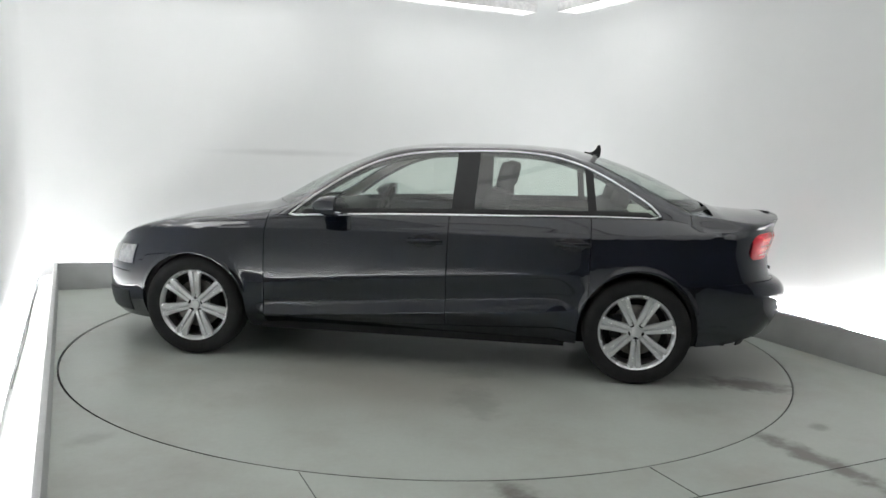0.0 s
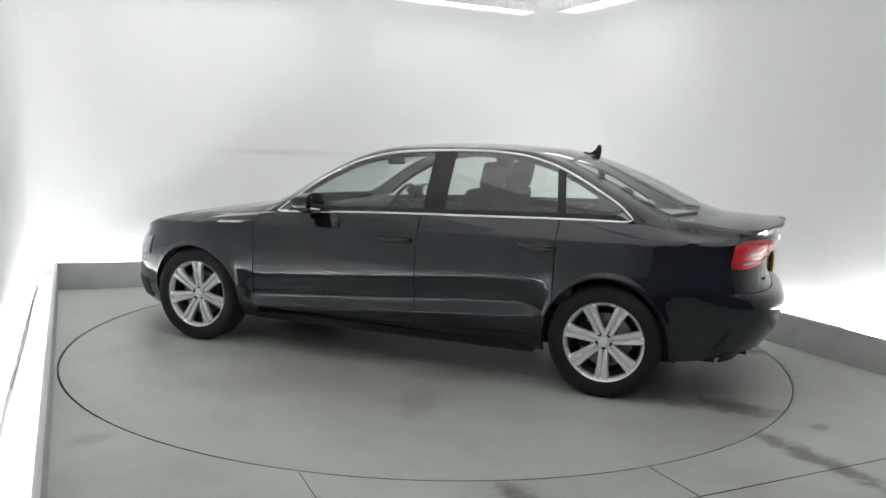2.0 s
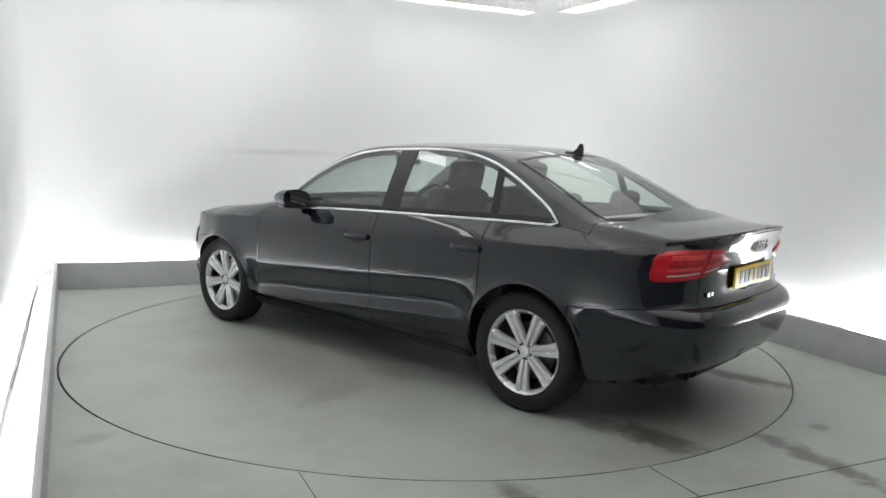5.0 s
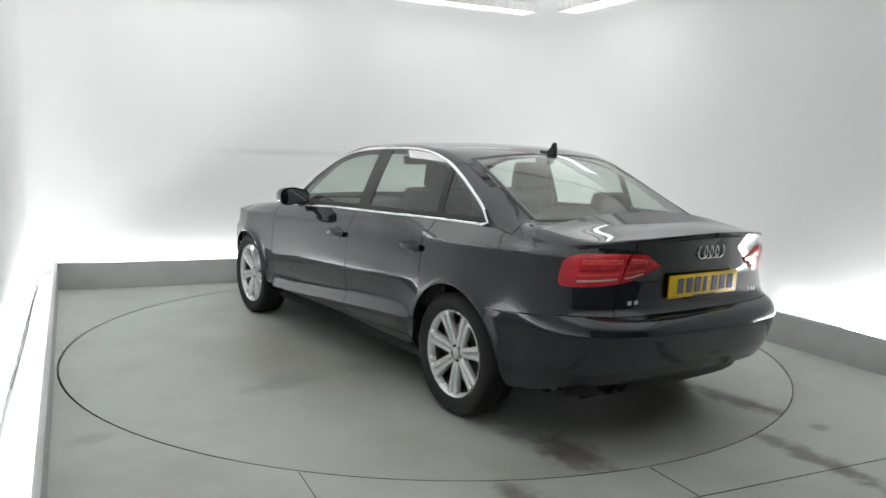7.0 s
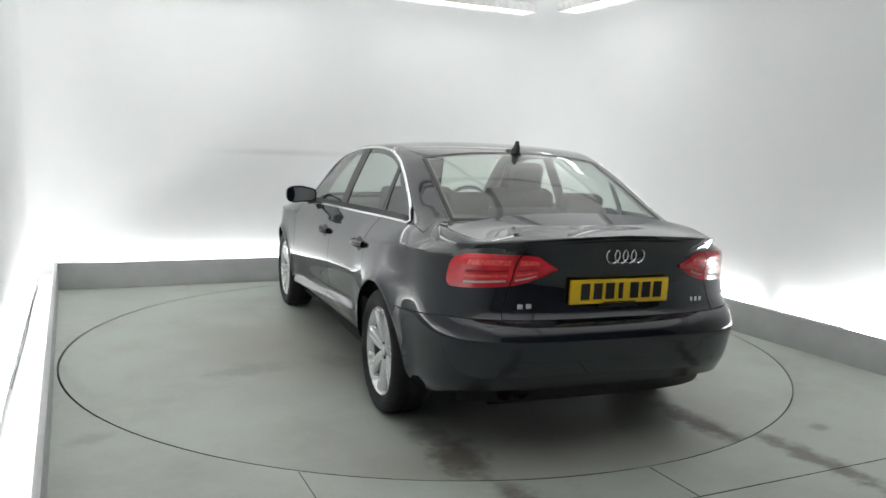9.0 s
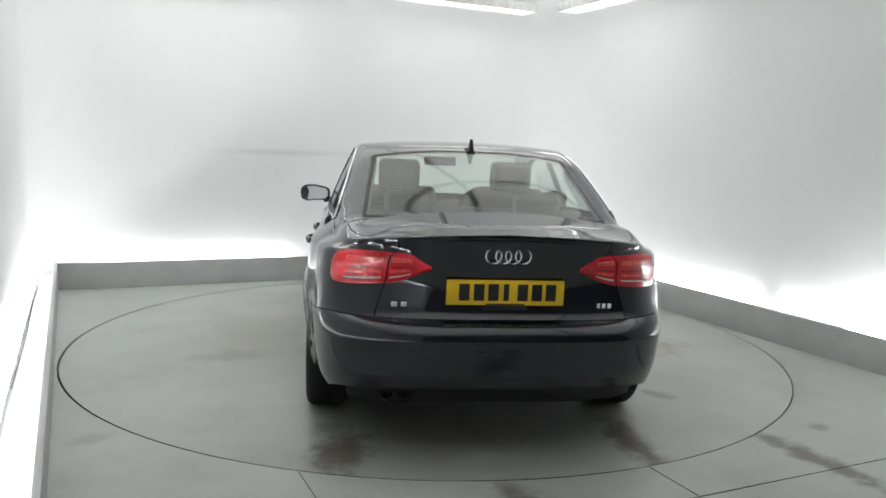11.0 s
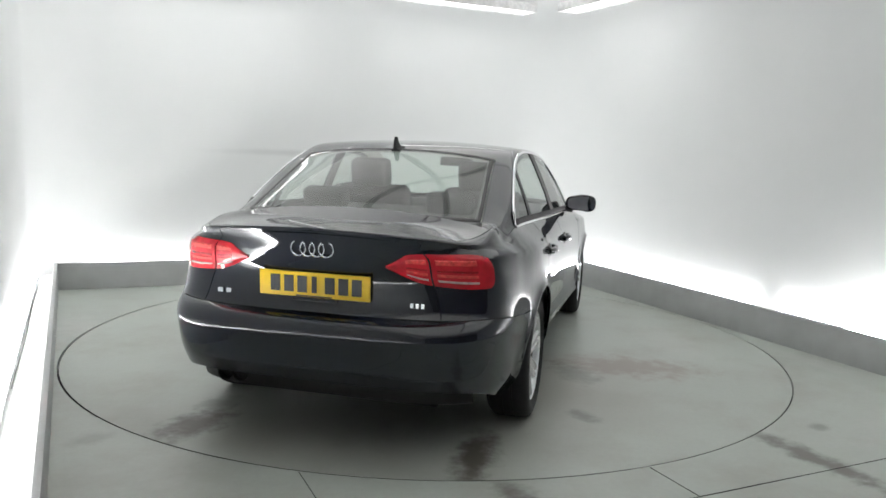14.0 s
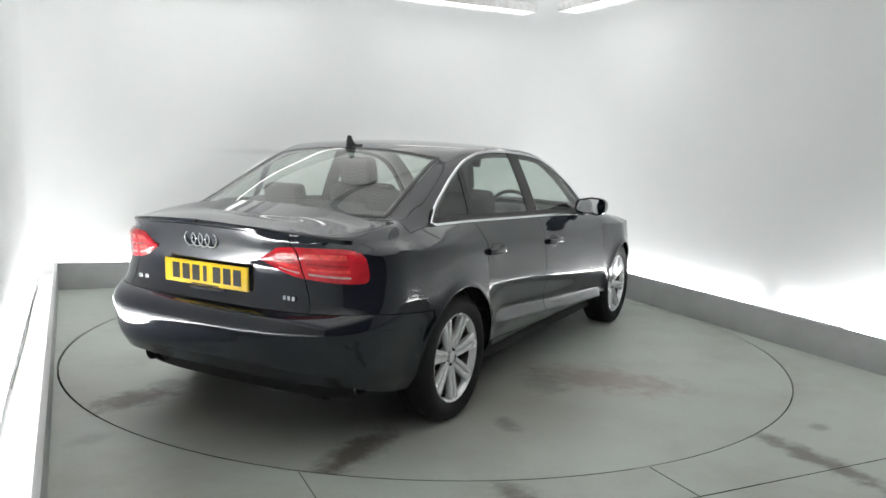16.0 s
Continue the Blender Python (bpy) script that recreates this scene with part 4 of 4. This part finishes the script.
def build_front(car):
    for s in (1, -1):
        grid = []
        for a in [18 + 38 * i / 14 for i in range(15)]:
            row = []
            for i in range(7):
                z = 0.565 + (0.665 + 0.03 * (1 - (a - 18) / 38) - 0.565) * i / 6
                x, y = plan_point("front", a, z)
                row.append(Vector((x + 0.006, (y + 0.006) * s, z)))
            grid.append(row)
        bm = bmesh.new()
        sheet(bm, grid, 0.004, lambda c: Vector((1, 0.5 * s, 0)))
        part("headlamp", bm, M["headlamp"], car, "pale headlamp at the front corner")
        grid = []
        for a in [22 + 30 * i / 10 for i in range(11)]:
            row = []
            for i in range(5):
                z = 0.23 + 0.14 * i / 4
                x, y = plan_point("front", a, z)
                row.append(Vector((x + 0.004, (y + 0.004) * s, z)))
            grid.append(row)
        bm = bmesh.new()
        sheet(bm, grid, 0.004, lambda c: Vector((1, 0.5 * s, 0)))
        part("side_intake", bm, M["black"], car, "black lower air intake")


def build_mirror(car, s):
    bm = bmesh.new()
    steps = 20
    rings = []
    for i in range(9):
        f = i / 8
        x = 0.44 + 0.15 * f
        k = max(0.02, math.sqrt(max(0.0, 1 - (max(0, f - 0.15) / 0.85) ** 2)))
        ring = []
        for j in range(steps):
            a = 2 * math.pi * j / steps
            c, si = math.cos(a), math.sin(a)
            ey = 0.110 * math.copysign(abs(c) ** 0.62, c)
            ez = 0.064 * math.copysign(abs(si) ** 0.62, si)
            if c < 0:
                ez *= 0.85
            ring.append(bm.verts.new((x, s * (0.925 + ey * (0.55 + 0.45 * k)), 1.012 + ez * k)))
        rings.append(ring)
    for a, b in zip(rings, rings[1:]):
        for j in range(steps):
            bm.faces.new((a[j], a[(j + 1) % steps], b[(j + 1) % steps], b[j]))
    bm.faces.new(rings[0])
    bm.faces.new(rings[-1])
    bmesh.ops.recalc_face_normals(bm, faces=bm.faces)
    mirror = part("door_mirror", bm, M["paint"], car, "dark door mirror on a black foot")
    bm = bmesh.new()
    vs = []
    for j in range(28):
        a = 2 * math.pi * j / 28
        c, si = math.cos(a), math.sin(a)
        vs.append(bm.verts.new((0.433 + 0.014 * c, s * (0.925 + 0.095 * math.copysign(abs(c) ** 0.62, c)), 1.012 + 0.052 * (0.85 if c < 0 else 1) * math.copysign(abs(si) ** 0.62, si))))
    bm.faces.new(vs)
    bmesh.ops.solidify(bm, geom=bm.faces[:], thickness=0.003)
    part("mirror_glass", bm, M["mirror"], mirror)
    bm = bmesh.new()
    box(bm, (0.07, 0.09, 0.035), pose(0.52, s * 0.82, 0.962, s * -12, 0, 0), 0.012, 3)
    part("mirror_foot", bm, M["black"], mirror)


def build_wheel(car, x, s):
    y = s * 0.775
    m = pose(x, y, HUB_Z) if s > 0 else pose(x, y, HUB_Z, 0, 0, 180)
    # barrel and rim lip; outside is +y
    bm = bmesh.new()
    lathe(bm, [(0.208, 0.058), (0.213, 0.074), (0.219, 0.086), (0.229, 0.094), (0.233, 0.088), (0.231, 0.078), (0.222, 0.07)])
    bmesh.ops.transform(bm, matrix=pose(0, 0, 0), verts=bm.verts)
    wheel = part("wheel", bm, M["alloy"], car, "silver seven-spoke alloy wheel with black tyre")
    wheel.matrix_basis = m
    bm = bmesh.new()
    lathe(bm, [(0.222, -0.10), (0.205, -0.085), (0.197, 0.0), (0.202, 0.060)], steps=48)
    part("barrel", bm, M["steel"], wheel, "dusty inner barrel")
    bm = bmesh.new()
    R = WHEEL_R - 0.003
    lathe(bm, [(0.222, 0.080), (0.236, 0.094), (0.262, 0.108), (0.290, 0.107), (0.310, 0.098), (R - 0.004, 0.082), (R, 0.06), (R, 0.03), (R - 0.006, 0.027), (R - 0.006, 0.021), (R, 0.018), (R, -0.018), (R - 0.006, -0.021), (R - 0.006, -0.027), (R, -0.03), (R, -0.06), (R - 0.004, -0.082), (0.29, -0.107), (0.236, -0.1), (0.222, -0.09)], steps=72)
    part("tyre", bm, M["rubber"], wheel, "black rubber tyre")
    spoke = None
    for i in range(7):
        a = 360 / 7 * i + (0 if x > 0 else 180)
        if spoke is None:
            bm = bmesh.new()
            for k in (-1, 1):
                rings = []
                for r, w, off, h, d in ((0.045, 0.0125, 0.0140, 0.066, 0.03), (0.09, 0.0130, 0.0160, 0.074, 0.030), (0.15, 0.0140, 0.0195, 0.082, 0.030), (0.205, 0.0160, 0.0240, 0.088, 0.030), (0.221, 0.0195, 0.0275, 0.087, 0.028)):
                    ring = [(-w, h - d), (-w, h - 0.006), (-w * 0.7, h), (w * 0.7, h), (w, h - 0.006), (w, h - d)]
                    rings.append([bm.verts.new((k * off + u, v, r)) for u, v in ring])
                for p, q in zip(rings, rings[1:]):
                    for j in range(6):
                        bm.faces.new((p[j], p[(j + 1) % 6], q[(j + 1) % 6], q[j]))
            # sunken web between the two ridges
            grid = [[Vector((u, h, r)) for u in (-o, 0, o)] for r, o, h in ((0.05, 0.014, 0.052), (0.10, 0.016, 0.058), (0.16, 0.020, 0.066), (0.215, 0.024, 0.070))]
            sheet(bm, grid, 0.012, lambda c: Vector((0, 1, 0)))
            bmesh.ops.recalc_face_normals(bm, faces=bm.faces)
            spoke = part("spoke", bm, M["alloy"], wheel)
            spoke.matrix_basis = pose(0, 0, 0, 0, a, 0)
        else:
            o = new("spoke", spoke.data)
            o.parent = wheel
            o.matrix_basis = pose(0, 0, 0, 0, a, 0)
    bm = bmesh.new()
    lathe(bm, [(0.0005, 0.074), (0.024, 0.073), (0.029, 0.070), (0.031, 0.060), (0.036, 0.058), (0.066, 0.060), (0.074, 0.054), (0.074, 0.03)], steps=40)
    part("hub", bm, M["alloy"], wheel)
    for i in range(5):
        bm = bmesh.new()
        lathe(bm, [(0.0005, 0.062), (0.008, 0.062), (0.009, 0.0605), (0.0135, 0.0605), (0.0140, 0.0625), (0.0170, 0.0625), (0.0175, 0.05)], steps=14)
        a = radians((90 if x > 0 else 270) + 72 * i)
        bmesh.ops.transform(bm, matrix=Matrix.Translation((0.052 * math.cos(a), 0, 0.052 * math.sin(a))), verts=bm.verts)
        part("wheel_bolt", bm, M["under"], wheel)
    bm = bmesh.new()
    lathe(bm, [(0.07, 0.012), (0.155, 0.012), (0.155, -0.01), (0.07, -0.01)], steps=48)
    part("brake_disc", bm, M["steel"], wheel, "dull steel brake disc")
    bm = bmesh.new()
    box(bm, (0.07, 0.07, 0.15), pose(-0.12 if x > 0 else 0.12, 0.0, 0.02), 0.012)
    part("brake_caliper", bm, M["under"], wheel)
    bm = bmesh.new()
    lathe(bm, [(0.0005, -0.03), (0.20, -0.03), (0.20, -0.035)], steps=32)
    part("wheel_back", bm, M["under"], wheel)
    # dark liner of the wheel arch
    bm = bmesh.new()
    grid = []
    for i in range(25):
        a = radians(-4 + 188 * i / 24)
        grid.append([Vector((x + 0.372 * math.cos(a), s * yy, HUB_Z + 0.385 * math.sin(a))) for yy in (0.50, 0.6, 0.7, 0.77, 0.805)])
    sheet(bm, grid, 0.004, lambda c: Vector((x, 0, HUB_Z)) - Vector((c.x, 0, c.z)))
    part("arch_liner", bm, M["under"], car, "black wheel arch liner")
    bm = bmesh.new()
    box(bm, (0.76, 0.02, 0.55), pose(x, s * 0.52, 0.44))
    part("arch_back", bm, M["under"], car, "black inner wall of the wheel arch")


def cushion(name, size, m, material, car, bevel=0.05, label=""):
    bm = bmesh.new()
    box(bm, size, m, bevel, 4)
    return part(name, bm, material, car, label, 60)


def build_cabin(car):
    bm = bmesh.new()
    box(bm, (4.0, 1.0, 0.05), pose(0, 0, 0.215))
    box(bm, (1.95, 1.56, 0.05), pose(0, 0, 0.216))
    part("floor_pan", bm, M["under"], car, "black underbody")
    cushion("dashboard", (0.40, 1.42, 0.26), pose(0.78, 0, 0.83, 0, 8, 0), M["trim"], car, 0.07, "dark grey dashboard")
    cushion("parcel_shelf", (0.52, 1.22, 0.04), pose(-1.57, 0, 0.985), M["lining"], car, 0.015, "pale parcel shelf behind the rear seats")
    cushion("centre_console", (0.9, 0.22, 0.22), pose(0.15, 0, 0.50), M["trim"], car, 0.03)
    for s in (1, -1):
        for name, x in (("front_seat", -0.20),):
            seat = cushion(name, (0.52, 0.50, 0.17), pose(x + 0.12, s * 0.36, 0.53, 0, -6, 0), M["seat"], car, 0.06, "dark cloth front seat with headrest")
            cushion("backrest", (0.15, 0.49, 0.62), pose(x - 0.23, s * 0.36, 0.83, 0, -17, 0), M["seat"], seat, 0.06)
            cushion("headrest", (0.11, 0.26, 0.18), pose(x - 0.36, s * 0.36, 1.215, 0, -12, 0), M["seat"], seat, 0.045)
            for dy in (-0.06, 0.06):
                bm = bmesh.new()
                box(bm, (0.012, 0.012, 0.14), pose(x - 0.335, s * 0.36 + dy, 1.10, 0, -14, 0), 0.003)
                part("headrest_post", bm, M["steel"], seat)
        cushion("rear_headrest", (0.10, 0.26, 0.13), pose(-1.30, s * 0.36, 1.085, 0, -14, 0), M["seat"], car, 0.04, "dark rear headrest")
        cushion("door_card", (2.0, 0.05, 0.45), pose(-0.2, s * 0.775, 0.72), M["trim"], car, 0.02, "grey inner door trim")
    bench = cushion("rear_seat", (0.50, 1.30, 0.18), pose(-0.88, 0, 0.53, 0, -5, 0), M["seat"], car, 0.06, "dark cloth rear bench")
    cushion("backrest", (0.16, 1.28, 0.56), pose(-1.20, 0, 0.79, 0, -20, 0), M["seat"], bench, 0.06)
    # steering wheel on the right, as in a right-hand-drive car
    bm = bmesh.new()
    lathe(bm, [(0.185 + 0.014 * math.cos(a), 0.014 * math.sin(a)) for a in (2 * math.pi * k / 10 for k in range(11))], steps=40)
    box(bm, (0.34, 0.02, 0.05), None, 0.008)
    box(bm, (0.10, 0.05, 0.12), None, 0.02)
    bmesh.ops.transform(bm, matrix=pose(0.42, -0.36, 0.92) @ pose(0, 0, 0, 0, 0, 90) @ pose(0, 0, 0, -24, 0, 0), verts=bm.verts)
    part("steering_wheel", bm, M["black"], car, "black steering wheel")
    bm = bmesh.new()
    box(bm, (0.03, 0.24, 0.065), pose(0.30, 0, 1.285, 0, 15, 0), 0.012, 3)
    part("rear_view_mirror", bm, M["black"], car, "black rear-view mirror")


def build_car():
    car = thing("car", "dark blue-black four-door saloon car on the turntable", "car")
    build_body(car)
    build_glass(car)
    for s in (1, -1):
        build_tail_lamp(car, s)
        build_mirror(car, s)
        for x in (AXLE, -AXLE):
            build_wheel(car, x, s)
    build_rear(car)
    build_front(car)
    build_cabin(car)
    return car


car = build_car()



# ---- what turns ----
def turn(t):
    """Heading of the car and the turntable, in degrees."""
    return 172.03 - 6.6451 * t - 0.020415 * t * t


def motions():
    rows = [0.5 * i for i in range(33)]
    walk(turntable, [(t, pose(0, 0, 0, 0, 0, turn(t))) for t in rows])
    walk(car, [(t, pose(0, 0, 0, 0, 0, turn(t)) @ pose(0.0324, -0.0729, 0)) for t in rows])


motions()
